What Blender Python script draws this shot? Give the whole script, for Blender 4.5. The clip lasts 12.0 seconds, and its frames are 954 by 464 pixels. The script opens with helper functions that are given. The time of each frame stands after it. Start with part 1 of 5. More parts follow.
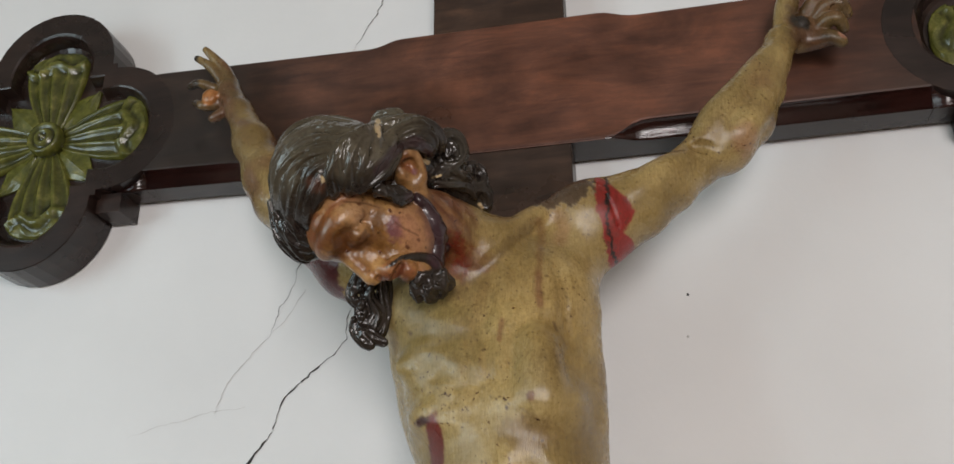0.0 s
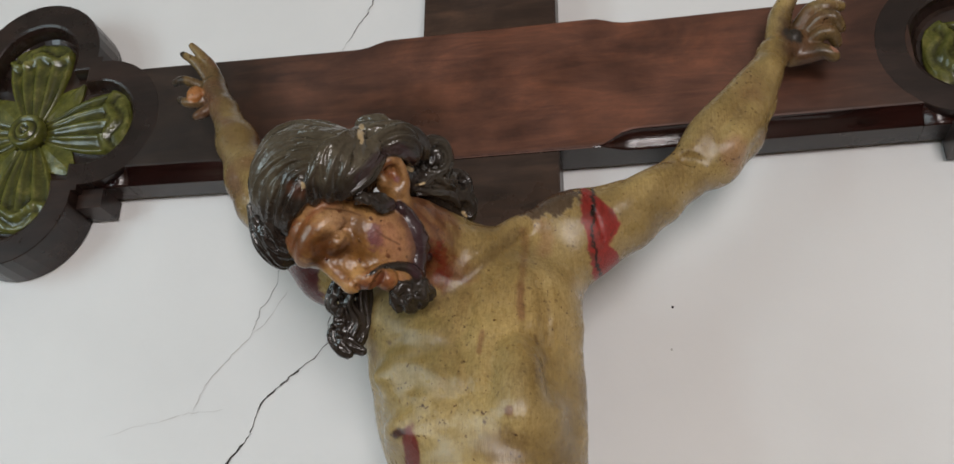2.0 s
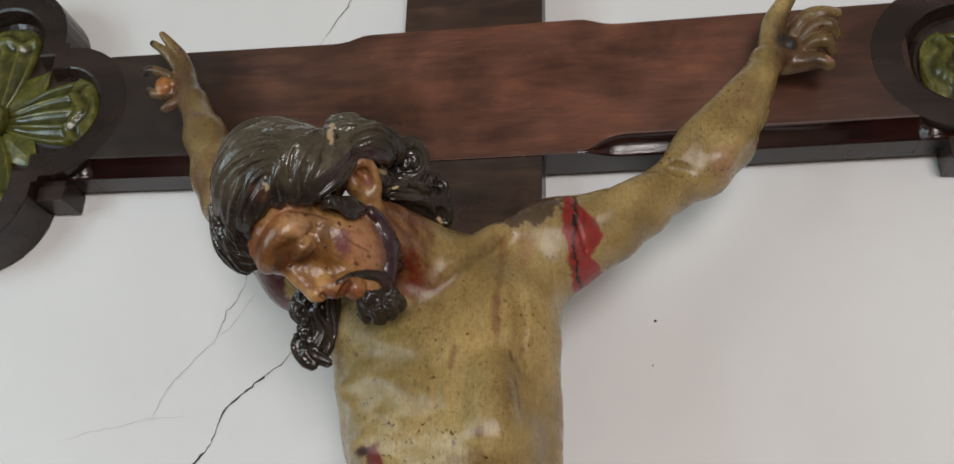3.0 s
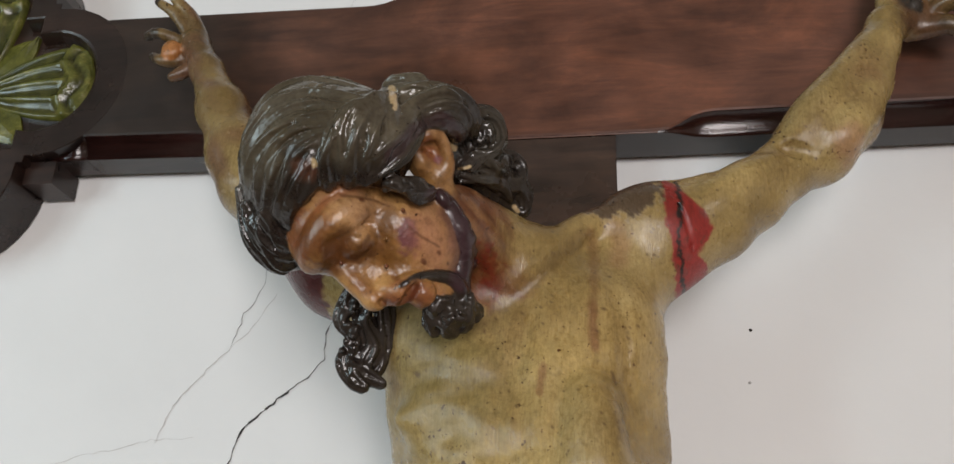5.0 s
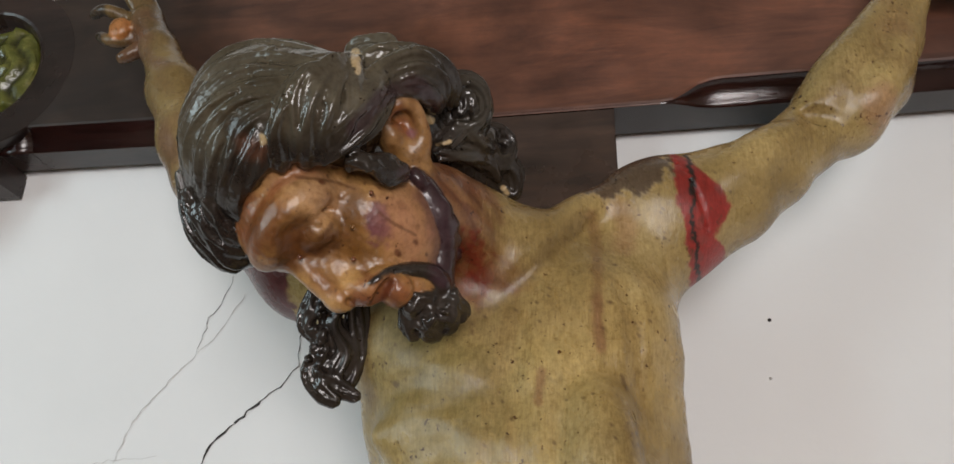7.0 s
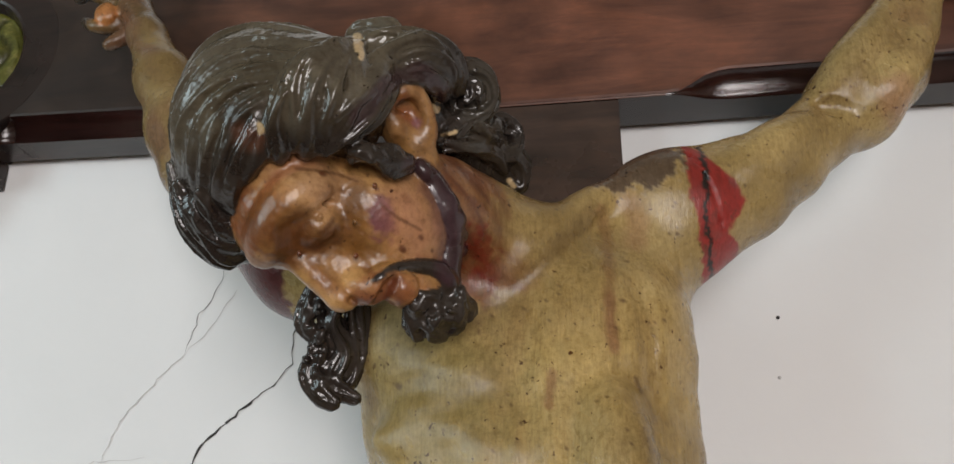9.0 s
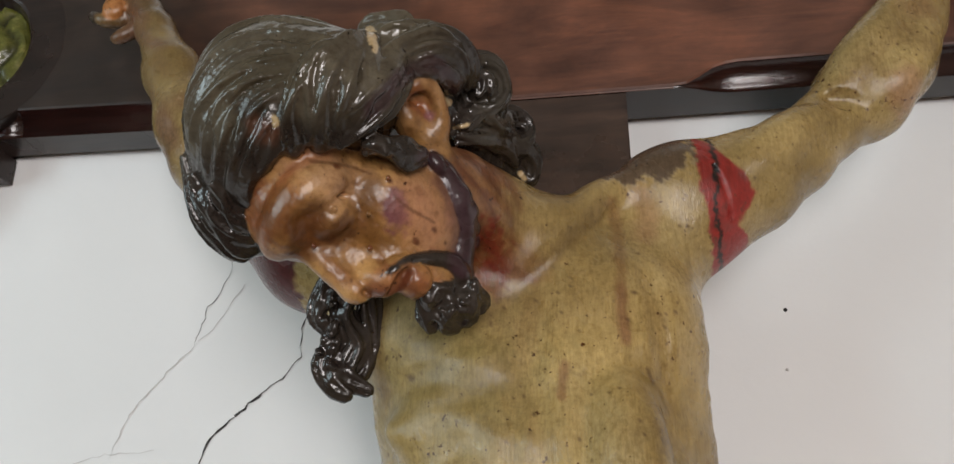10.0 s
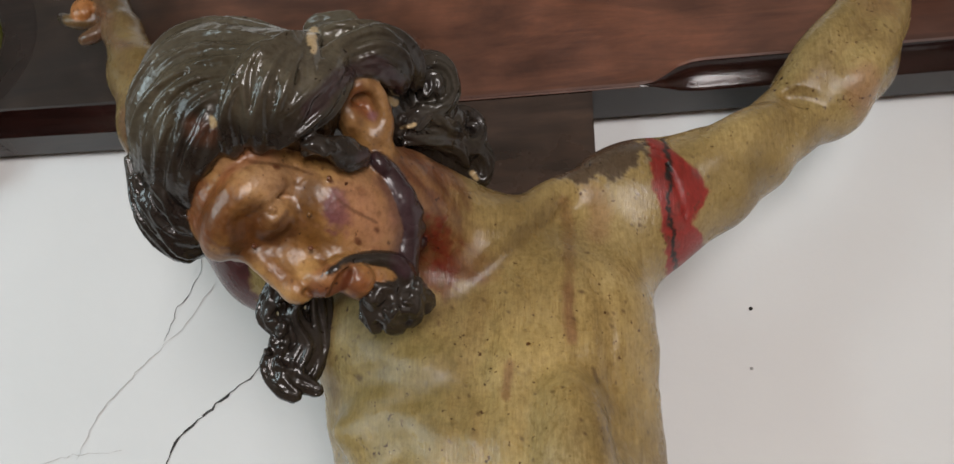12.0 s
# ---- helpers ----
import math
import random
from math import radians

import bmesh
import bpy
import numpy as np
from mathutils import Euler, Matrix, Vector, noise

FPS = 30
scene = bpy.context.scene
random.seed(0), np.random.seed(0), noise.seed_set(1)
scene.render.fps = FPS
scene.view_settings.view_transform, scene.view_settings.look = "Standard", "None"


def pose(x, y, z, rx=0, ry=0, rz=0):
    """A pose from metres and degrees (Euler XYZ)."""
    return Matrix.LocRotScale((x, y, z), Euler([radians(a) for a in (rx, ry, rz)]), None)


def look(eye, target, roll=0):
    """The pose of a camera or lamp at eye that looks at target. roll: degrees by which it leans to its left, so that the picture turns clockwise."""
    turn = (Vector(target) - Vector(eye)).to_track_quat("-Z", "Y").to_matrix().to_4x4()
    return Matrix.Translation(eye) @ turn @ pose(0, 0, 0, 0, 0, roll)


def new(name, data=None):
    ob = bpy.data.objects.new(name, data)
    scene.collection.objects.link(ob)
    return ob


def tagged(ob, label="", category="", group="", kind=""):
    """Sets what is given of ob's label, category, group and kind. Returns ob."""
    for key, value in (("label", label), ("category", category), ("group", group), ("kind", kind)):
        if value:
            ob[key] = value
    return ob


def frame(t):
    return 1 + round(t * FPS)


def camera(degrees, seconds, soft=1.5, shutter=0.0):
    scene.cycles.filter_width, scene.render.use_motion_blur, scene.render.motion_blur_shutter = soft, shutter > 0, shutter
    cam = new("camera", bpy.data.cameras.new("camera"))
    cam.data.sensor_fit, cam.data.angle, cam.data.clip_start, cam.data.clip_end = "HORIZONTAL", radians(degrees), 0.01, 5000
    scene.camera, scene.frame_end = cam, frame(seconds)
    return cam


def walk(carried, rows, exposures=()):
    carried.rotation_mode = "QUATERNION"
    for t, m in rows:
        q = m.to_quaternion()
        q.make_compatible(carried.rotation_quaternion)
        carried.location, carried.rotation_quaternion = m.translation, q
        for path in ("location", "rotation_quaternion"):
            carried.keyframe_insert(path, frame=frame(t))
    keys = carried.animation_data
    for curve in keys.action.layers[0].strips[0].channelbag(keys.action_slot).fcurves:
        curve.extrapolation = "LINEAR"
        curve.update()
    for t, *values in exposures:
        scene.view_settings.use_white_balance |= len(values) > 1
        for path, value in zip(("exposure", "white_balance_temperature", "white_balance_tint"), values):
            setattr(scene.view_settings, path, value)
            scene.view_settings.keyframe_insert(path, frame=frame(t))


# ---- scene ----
cam = camera(55.0, 12.0)
PATH = [
    (0, (0.118, -1.067, 1.402), (-0.244, 0.725, 2.213), -0.6),
    (0.5, (0.118, -1.069, 1.399), (-0.241, 0.729, 2.198), -0.6),
    (1, (0.125, -1.084, 1.407), (-0.23, 0.71, 2.217), -0.1),
    (1.5, (0.123, -1.077, 1.415), (-0.232, 0.717, 2.225), 0.4),
    (2, (0.125, -1.059, 1.419), (-0.22, 0.74, 2.222), 0.6),
    (2.5, (0.131, -1.044, 1.428), (-0.197, 0.76, 2.229), 1.3),
    (4.5, (0.057, -0.917, 1.5), (-0.235, 0.897, 2.291), 1.7),
    (5, (0.031, -0.888, 1.505), (-0.264, 0.927, 2.293), 1.9),
    (5.5, (0.03, -0.869, 1.517), (-0.254, 0.948, 2.303), 1.9),
    (6, (0.04, -0.814, 1.512), (-0.239, 1.012, 2.277), 1.0),
    (6.5, (0.038, -0.807, 1.535), (-0.243, 1.011, 2.32), 0.4),
    (7, (0.023, -0.803, 1.536), (-0.257, 1.02, 2.311), 0.1),
    (7.5, (0.027, -0.797, 1.543), (-0.252, 1.022, 2.327), 0.2),
    (9.5, (0.002, -0.78, 1.547), (-0.245, 1.055, 2.302), -0.2),
    (10, (0.001, -0.784, 1.545), (-0.252, 1.053, 2.295), -0.2),
    (10.5, (0.019, -0.763, 1.536), (-0.229, 1.08, 2.271), -0.6),
    (11, (0.042, -0.779, 1.552), (-0.197, 1.058, 2.307), -0.7),
    (11.5, (0.046, -0.774, 1.545), (-0.204, 1.062, 2.298), -0.6),
    (12, (0.034, -0.78, 1.545), (-0.227, 1.056, 2.293), -0.3),
]
walk(cam, [(t, look(eye, target, roll)) for t, eye, target, roll in PATH],
     [(0, 0.02), (2.5, 0.02), (4.5, 0.0), (5, 0.16), (5.5, 0.17), (7, 0.14), (9.5, 0.16), (12, 0.15)])

# ---- world and light ----
world = bpy.data.worlds.new("world")
scene.world = world
world.use_nodes = True
wn = world.node_tree
sky = wn.nodes.new("ShaderNodeTexSky")
sky.sky_type = "NISHITA"
sky.sun_disc = False
sky.sun_elevation, sky.sun_rotation = radians(40), radians(-70)
wn.links.new(sky.outputs[0], wn.nodes["Background"].inputs[0])
wn.nodes["Background"].inputs[1].default_value = 0.1


def window_light(name, m, w, h, watts, colour):
    data = bpy.data.lights.new(name, "AREA")
    data.shape, data.size, data.size_y, data.energy, data.color = "RECTANGLE", w, h, watts, colour
    ob = new(name, data)
    ob.matrix_world = m
    return ob


# daylight in the side wall's two window openings and an unseen, assumed doorway behind
window_light("window_daylight", look((-2.42, -1.95, 1.75), (0, -1.5, 1.6)), 0.7, 1.4, 23, (0.74, 0.93, 1.0))
window_light("window_daylight", look((-2.42, -3.55, 1.75), (0, -2.8, 1.6)), 0.7, 1.4, 23, (0.74, 0.93, 1.0))
window_light("assumed_doorway_daylight", look((1.15, -4.92, 1.15), (0.5, 0, 1.6)), 1.4, 2.0, 139, (1.0, 0.94, 0.93))

# ---- materials ----


def shader(name, colour=(0.8, 0.8, 0.8), rough=0.5, **more):
    m = bpy.data.materials.new(name)
    m.use_nodes = True
    b = m.node_tree.nodes["Principled BSDF"]
    b.inputs["Base Color"].default_value = (*colour, 1)
    b.inputs["Roughness"].default_value = rough
    for key, value in more.items():
        b.inputs[key.replace("_", " ")].default_value = value
    return m, m.node_tree, b


def node(tree, kind, **inputs):
    n = tree.nodes.new(kind)
    for key, value in inputs.items():
        n.inputs[key.replace("_", " ")].default_value = value
    return n


def coords(tree, stretch=(1, 1, 1), turn=(0, 0, 0)):
    c = tree.nodes.new("ShaderNodeTexCoord")
    m = tree.nodes.new("ShaderNodeMapping")
    m.inputs["Scale"].default_value = stretch
    m.inputs["Rotation"].default_value = turn
    tree.links.new(c.outputs["Object"], m.inputs[0])
    return m.outputs[0]


def ramp(tree, source, stops):
    r = tree.nodes.new("ShaderNodeValToRGB")
    while len(r.color_ramp.elements) < len(stops):
        r.color_ramp.elements.new(0.5)
    for e, (p, c) in zip(r.color_ramp.elements, stops):
        e.position, e.color = p, (*c, 1) if len(c) == 3 else c
    tree.links.new(source, r.inputs[0])
    return r.outputs[0]


def mix(tree, a, b, factor, how="MIX"):
    m = tree.nodes.new("ShaderNodeMix")
    m.data_type, m.blend_type = "RGBA", how
    for socket, value in ((m.inputs[0], factor), (m.inputs[6], a), (m.inputs[7], b)):
        if isinstance(value, (int, float)):
            socket.default_value = value
        elif isinstance(value, tuple):
            socket.default_value = (*value, 1)
        else:
            tree.links.new(value, socket)
    return m.outputs[2]


def bump(tree, b, height, strength, distance):
    n = node(tree, "ShaderNodeBump", Strength=strength, Distance=distance)
    tree.links.new(height, n.inputs["Height"])
    tree.links.new(n.outputs[0], b.inputs["Normal"])
    return n


def plaster_material(name="white_plaster", low=(0.655, 0.66, 0.655), high=(0.725, 0.73, 0.725)):
    m, t, b = shader(name, rough=0.55)
    v = coords(t)
    big = node(t, "ShaderNodeTexNoise", Scale=2.2, Detail=4.0, Roughness=0.6)
    fine = node(t, "ShaderNodeTexNoise", Scale=60.0, Detail=5.0)
    for n in (big, fine):
        t.links.new(v, n.inputs["Vector"])
    tone = ramp(t, big.outputs[0], [(0.3, low), (0.7, high)])
    t.links.new(tone, b.inputs["Base Color"])
    bump(t, b, fine.outputs[0], 0.15, 0.003)
    return m


def wood_material(name, dark, light, rough=0.3, stain_shade=None, relief=0.10):
    m, t, b = shader(name, rough=rough)
    v = coords(t, (2.2, 10, 16), (0, radians(3), 0))
    grain = node(t, "ShaderNodeTexNoise", Scale=3.0, Detail=9.0, Roughness=0.6, Distortion=1.4)
    t.links.new(v, grain.inputs["Vector"])
    pores = node(t, "ShaderNodeTexNoise", Scale=30.0, Detail=4.0, Roughness=0.7)
    t.links.new(coords(t, (1.2, 12, 14), (0, radians(3), 0)), pores.inputs["Vector"])
    v2 = coords(t, (1, 1, 1))
    patch = node(t, "ShaderNodeTexNoise", Scale=7.0, Detail=5.0, Roughness=0.6)
    t.links.new(v2, patch.inputs["Vector"])
    cloud = node(t, "ShaderNodeTexNoise", Scale=9.0, Detail=6.0, Roughness=0.65, Distortion=0.8)
    t.links.new(coords(t, (0.7, 1, 1.9), (0, radians(-12), 0)), cloud.inputs["Vector"])
    tone = ramp(t, grain.outputs[0], [(0.3, dark), (0.72, light)])
    worn = ramp(t, patch.outputs[0], [(0.32, (0.60, 0.56, 0.54)), (0.68, (1.35, 1.28, 1.2))])
    tone = mix(t, tone, worn, 1.0, "MULTIPLY")
    tone = mix(t, tone, ramp(t, cloud.outputs[0], [(0.34, (0.55, 0.50, 0.48)), (0.52, (1.0, 1.0, 1.0)), (0.66, (1.55, 1.5, 1.4))]), 0.85, "MULTIPLY")
    tone = mix(t, tone, ramp(t, pores.outputs[0], [(0.32, (0.60, 0.56, 0.54)), (0.48, (1.0, 1.0, 1.0))]), 0.22, "MULTIPLY")
    if stain_shade:
        # ends darkened: old staining and weaker light, both put into the colour
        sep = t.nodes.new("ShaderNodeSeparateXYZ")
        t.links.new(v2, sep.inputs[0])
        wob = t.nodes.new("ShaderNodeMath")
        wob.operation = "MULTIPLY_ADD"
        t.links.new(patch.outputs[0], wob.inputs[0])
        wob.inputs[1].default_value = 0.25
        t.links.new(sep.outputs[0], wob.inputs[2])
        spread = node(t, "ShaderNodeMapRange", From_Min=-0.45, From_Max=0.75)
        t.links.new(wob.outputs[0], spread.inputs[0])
        keep = ramp(t, spread.outputs[0], [(0.12, stain_shade), (0.46, (1, 1, 1)), (0.70, (1, 1, 1)), (0.88, (0.30, 0.38, 0.44))])
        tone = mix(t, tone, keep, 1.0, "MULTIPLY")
    t.links.new(tone, b.inputs["Base Color"])
    rr = ramp(t, patch.outputs[0], [(0.3, (rough * 0.7,) * 3), (0.7, (rough * 1.5,) * 3)])
    t.links.new(rr, b.inputs["Roughness"])
    bump(t, b, mix(t, grain.outputs[0], patch.outputs[0], 0.5), relief, 0.003)
    return m


PLASTER = plaster_material()
# darker plaster for the unseen walls, chosen to cut bounced light
TAN = plaster_material("tan_plaster", (0.24, 0.21, 0.17), (0.30, 0.27, 0.22))
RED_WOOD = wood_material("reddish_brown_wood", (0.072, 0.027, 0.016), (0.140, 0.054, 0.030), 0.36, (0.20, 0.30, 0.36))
DARK_WOOD = wood_material("dark_underside_wood", (0.007, 0.005, 0.0045), (0.026, 0.016, 0.013), 0.24)
MOULD_WOOD = wood_material("varnished_moulding", (0.010, 0.004, 0.0035), (0.034, 0.011, 0.009), 0.16, None, 0.7)
BLOCK_WOOD = wood_material("brown_black_wood", (0.010, 0.0062, 0.0055), (0.028, 0.0165, 0.014), 0.26)
BROWN_WOOD = wood_material("dull_brown_wood", (0.022, 0.012, 0.008), (0.058, 0.032, 0.021), 0.34)


def gilt_green_material():
    m, t, b = shader("green_painted_carving", rough=0.24)
    v = coords(t)
    n = node(t, "ShaderNodeTexNoise", Scale=45.0, Detail=6.0, Roughness=0.7)
    t.links.new(v, n.inputs["Vector"])
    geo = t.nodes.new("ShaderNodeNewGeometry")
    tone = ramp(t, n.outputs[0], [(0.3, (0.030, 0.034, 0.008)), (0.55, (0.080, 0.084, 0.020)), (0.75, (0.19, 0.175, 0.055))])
    # groove shade put into the colour by curvature; ridges lifted yellower
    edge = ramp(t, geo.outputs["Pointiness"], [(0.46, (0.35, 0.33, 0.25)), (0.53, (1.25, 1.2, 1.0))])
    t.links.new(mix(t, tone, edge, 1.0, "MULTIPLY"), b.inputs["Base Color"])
    bump(t, b, n.outputs[0], 0.2, 0.001)
    return m


GREEN = gilt_green_material()


def painted_statue_material():
    m, t, b = shader("painted_plaster_figure", rough=0.34)
    paint = t.nodes.new("ShaderNodeAttribute")
    paint.attribute_name = "paint"
    finish = t.nodes.new("ShaderNodeAttribute")
    finish.attribute_name = "finish"
    v = coords(t)
    fine = node(t, "ShaderNodeTexNoise", Scale=70.0, Detail=3.0, Roughness=0.5)
    spots = node(t, "ShaderNodeTexNoise", Scale=240.0, Detail=3.0)
    streak = node(t, "ShaderNodeTexNoise", Scale=40.0, Detail=5.0, Roughness=0.7)
    blot = node(t, "ShaderNodeTexNoise", Scale=14.0, Detail=4.0)
    for n in (fine, spots, blot):
        t.links.new(v, n.inputs["Vector"])
    t.links.new(coords(t, (15, 8, 1.5)), streak.inputs["Vector"])
    brush = t.nodes.new("ShaderNodeAttribute")
    brush.attribute_name = "brush"
    grain = node(t, "ShaderNodeTexNoise", Scale=260.0, Detail=8.0, Roughness=0.75)
    t.links.new(v, grain.inputs["Vector"])
    a = mix(t, paint.outputs["Color"], ramp(t, blot.outputs[0], [(0.3, (0.55, 0.50, 0.40)), (0.62, (1.10, 1.09, 1.06))]), 0.85, "MULTIPLY")
    a = mix(t, a, ramp(t, streak.outputs[0], [(0.33, (0.82, 0.78, 0.69)), (0.62, (1.10, 1.09, 1.07))]), brush.outputs["Fac"], "MULTIPLY")
    a = mix(t, a, ramp(t, grain.outputs[0], [(0.30, (0.62, 0.56, 0.46)), (0.52, (1.0, 1.0, 1.0)), (0.72, (1.22, 1.2, 1.16))]), 0.9, "MULTIPLY")
    dense = mix(t, spots.outputs[0], blot.outputs[0], 0.22)
    a = mix(t, a, ramp(t, dense, [(0.645, (1, 1, 1)), (0.675, (0.22, 0.12, 0.05))]), 1.0, "MULTIPLY")
    t.links.new(a, b.inputs["Base Color"])
    t.links.new(finish.outputs["Fac"], b.inputs["Roughness"])
    add = t.nodes.new("ShaderNodeMath")
    add.operation = "ADD"
    t.links.new(fine.outputs[0], add.inputs[0])
    raked = t.nodes.new("ShaderNodeMath")
    raked.operation = "MULTIPLY_ADD"
    t.links.new(streak.outputs[0], raked.inputs[0])
    t.links.new(brush.outputs["Fac"], raked.inputs[1])
    raked.inputs[2].default_value = 0.0
    t.links.new(raked.outputs[0], add.inputs[1])
    bump(t, b, add.outputs[0], 0.36, 0.0012)
    return m


STATUE = painted_statue_material()
CRACK = shader("dark_crack", (0.03, 0.028, 0.026), 0.9)[0]
FAINT = shader("grey_hairline_crack", (0.48, 0.47, 0.46), 0.9)[0]

# ---- mesh helpers ----


def mesh_object(name, bm, material, parent=None, smooth=False, label=""):
    data = bpy.data.meshes.new(name)
    bm.to_mesh(data)
    bm.free()
    for m in material if isinstance(material, (list, tuple)) else [material]:
        data.materials.append(m)
    if smooth:
        data.polygons.foreach_set("use_smooth", [True] * len(data.polygons))
    ob = new(name, data)
    if parent:
        ob.parent = parent
    if label:
        ob["label"] = label
    return ob


def part(name, bm, material, parent, label="", smooth=False):
    return mesh_object(name, bm, material, parent, smooth, label)


def add_box(bm, x0, x1, y0, y1, z0, z1):
    vs = [bm.verts.new((x, y, z)) for x in (x0, x1) for y in (y0, y1) for z in (z0, z1)]
    for q in ((0, 1, 3, 2), (4, 6, 7, 5), (0, 4, 5, 1), (2, 3, 7, 6), (0, 2, 6, 4), (1, 5, 7, 3)):
        bm.faces.new([vs[i] for i in q])
    bmesh.ops.recalc_face_normals(bm, faces=bm.faces[:])


def box(name, x0, x1, y0, y1, z0, z1, material, parent=None, bevel=0.0, label=""):
    bm = bmesh.new()
    add_box(bm, x0, x1, y0, y1, z0, z1)
    if bevel:
        bmesh.ops.bevel(bm, geom=bm.edges[:], offset=bevel, segments=2, affect="EDGES")
    return mesh_object(name, bm, material, parent, False, label)


def loft(bm, rings, close_ends=True):
    """Joins rings of equal length, each a list of places, into a skin."""
    rows = [[bm.verts.new(p) for p in ring] for ring in rings]
    n = len(rows[0])
    for a, b in zip(rows, rows[1:]):
        for i in range(n):
            bm.faces.new((a[i], a[(i + 1) % n], b[(i + 1) % n], b[i]))
    if close_ends:
        bm.faces.new(rows[0][::-1])
        bm.faces.new(rows[-1])
    bmesh.ops.recalc_face_normals(bm, faces=bm.faces[:])


# ---- the room ----
def wall_with_openings(name, along, at, thick, a0, a1, height, holes):
    """A wall of thickness along x or y with openings (from, to, sill, head)."""
    bm = bmesh.new()
    cuts = sorted({a0, a1, *[v for h in holes for v in h[:2]]})
    for p, q in zip(cuts, cuts[1:]):
        hole = next((h for h in holes if h[0] <= p and q <= h[1]), None)
        for z0, z1 in ((0, height),) if hole is None else ((0, hole[2]), (hole[3], height)):
            if z1 - z0 > 1e-6:
                if along == "x":
                    add_box(bm, p, q, at, at + thick, z0, z1)
                else:
                    add_box(bm, at, at + thick, p, q, z0, z1)
    return tagged(mesh_object(name, bm, TAN), "unseen plain tan painted plaster wall", "wall", kind="structure")


wall_north = tagged(box("wall_north", -2.5, 2.8, 0, 0.2, 0, 3.2, PLASTER), "white plaster wall with thin branching cracks", "wall", kind="structure")
# unseen sides added to close the room; their dark tones limit reflected light
wall_with_openings("wall_west", "y", -2.7, 0.2, -5.0, 0.2, 3.2, [(-2.3, -1.6, 1.05, 2.45), (-3.9, -3.2, 1.05, 2.45)])
wall_with_openings("wall_east", "y", 2.8, 0.2, -5.0, 0.2, 3.2, [])
wall_with_openings("wall_south", "x", -5.2, 0.2, -2.7, 3.0, 3.2, [(0.45, 1.85, 0.0, 2.15)])
tagged(box("ceiling", -2.7, 3.0, -5.2, 0.2, 3.2, 3.3, TAN), "unseen plain tan plaster ceiling", "ceiling", kind="structure")
FLOOR = wood_material("brown_floor", (0.10, 0.06, 0.04), (0.2, 0.13, 0.08), 0.4)
tagged(box("floor", -2.7, 3.0, -5.2, 0.2, -0.1, 0.0, FLOOR), "unseen plain brown floor", "floor", kind="structure")

# ---- the cross ----
CX = -0.055  # middle of the upright
cross = tagged(new("cross"), "dark reddish wooden wall cross with carved green rosettes", "cross")
cross.location = (0, 0, 0)


def slab(name, outline, y_front, y_back, material, bevel=0.0015, label="", parent=None):
    """A board of one outline (x, z), its front towards -y."""
    bm = bmesh.new()
    front = [bm.verts.new((x, y_front, z)) for x, z in outline]
    back = [bm.verts.new((x, y_back, z)) for x, z in outline]
    n = len(outline)
    bm.faces.new(front)
    bm.faces.new(back[::-1])
    for i in range(n):
        bm.faces.new((front[i], back[i], back[(i + 1) % n], front[(i + 1) % n]))
    bmesh.ops.recalc_face_normals(bm, faces=bm.faces[:])
    if bevel:
        edges = [e for e in bm.edges if all(abs(v.co.y - y_front) < 1e-6 for v in e.verts)]
        bmesh.ops.bevel(bm, geom=edges, offset=bevel, segments=2, affect="EDGES")
    return part(name, bm, material, parent or cross, label)


YF, YB = -0.065, -0.012


def arm_loft(x0, x1, x2, x3, rise):
    """One half of the crossbeam: a coved lower edge that runs out into the full square middle; rise lifts the far end."""
    bm = bmesh.new()
    rings = []
    stops = ((x0, 0), (x1, 0), (x1 + (x2 - x1) * 0.2, 0.06), (x1 + (x2 - x1) * 0.4, 0.25), (x1 + (x2 - x1) * 0.6, 0.62), (x1 + (x2 - x1) * 0.8, 0.93), (x2, 1), (x3, 1))
    for x, k in stops:
        lift = rise * max(0.0, abs(x - CX) - 0.15)
        top, edge, low = 2.147 + 0.011 * k + lift, 1.990 - 0.020 * k + lift, 1.966 + lift
        deep = 0.0145 * (1 - k) + 0.0008
        ring = [(x, YF + 0.003, top), (x, YF, top - 0.003), (x, YF, edge)]
        ring += [(x, YF + 0.0012 + deep * math.sin(i * math.pi / 12), low + (edge - 0.002 - low) * math.cos(i * math.pi / 12)) for i in range(7)]
        rings.append(ring + [(x, YB, low), (x, YB, top)])
    loft(bm, rings)
    for f in bm.faces:
        n = [v.co for v in f.verts]
        front = max(v.y for v in n)
        if len(n) == 4 and f.normal.y < 0.2 and front < YB - 0.005 and max(v.z for v in n) < 2.05 and min(v.y for v in n) > YF + 0.0005 and min(abs(v.x - CX) for v in n) > abs(x2 - CX) - 0.001:
            f.material_index, f.smooth = 1, True
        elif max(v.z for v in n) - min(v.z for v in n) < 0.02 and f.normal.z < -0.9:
            # the underside takes the darkest wood
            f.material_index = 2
    return bm


MID = CX
bm = arm_loft(-0.553, -0.24, -0.185, MID, 0.018)
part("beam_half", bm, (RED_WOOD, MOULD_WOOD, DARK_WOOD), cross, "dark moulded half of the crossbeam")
bm = arm_loft(0.462, 0.135, 0.078, MID, 0.004)
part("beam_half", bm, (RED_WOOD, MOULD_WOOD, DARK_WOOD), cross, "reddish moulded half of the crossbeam")
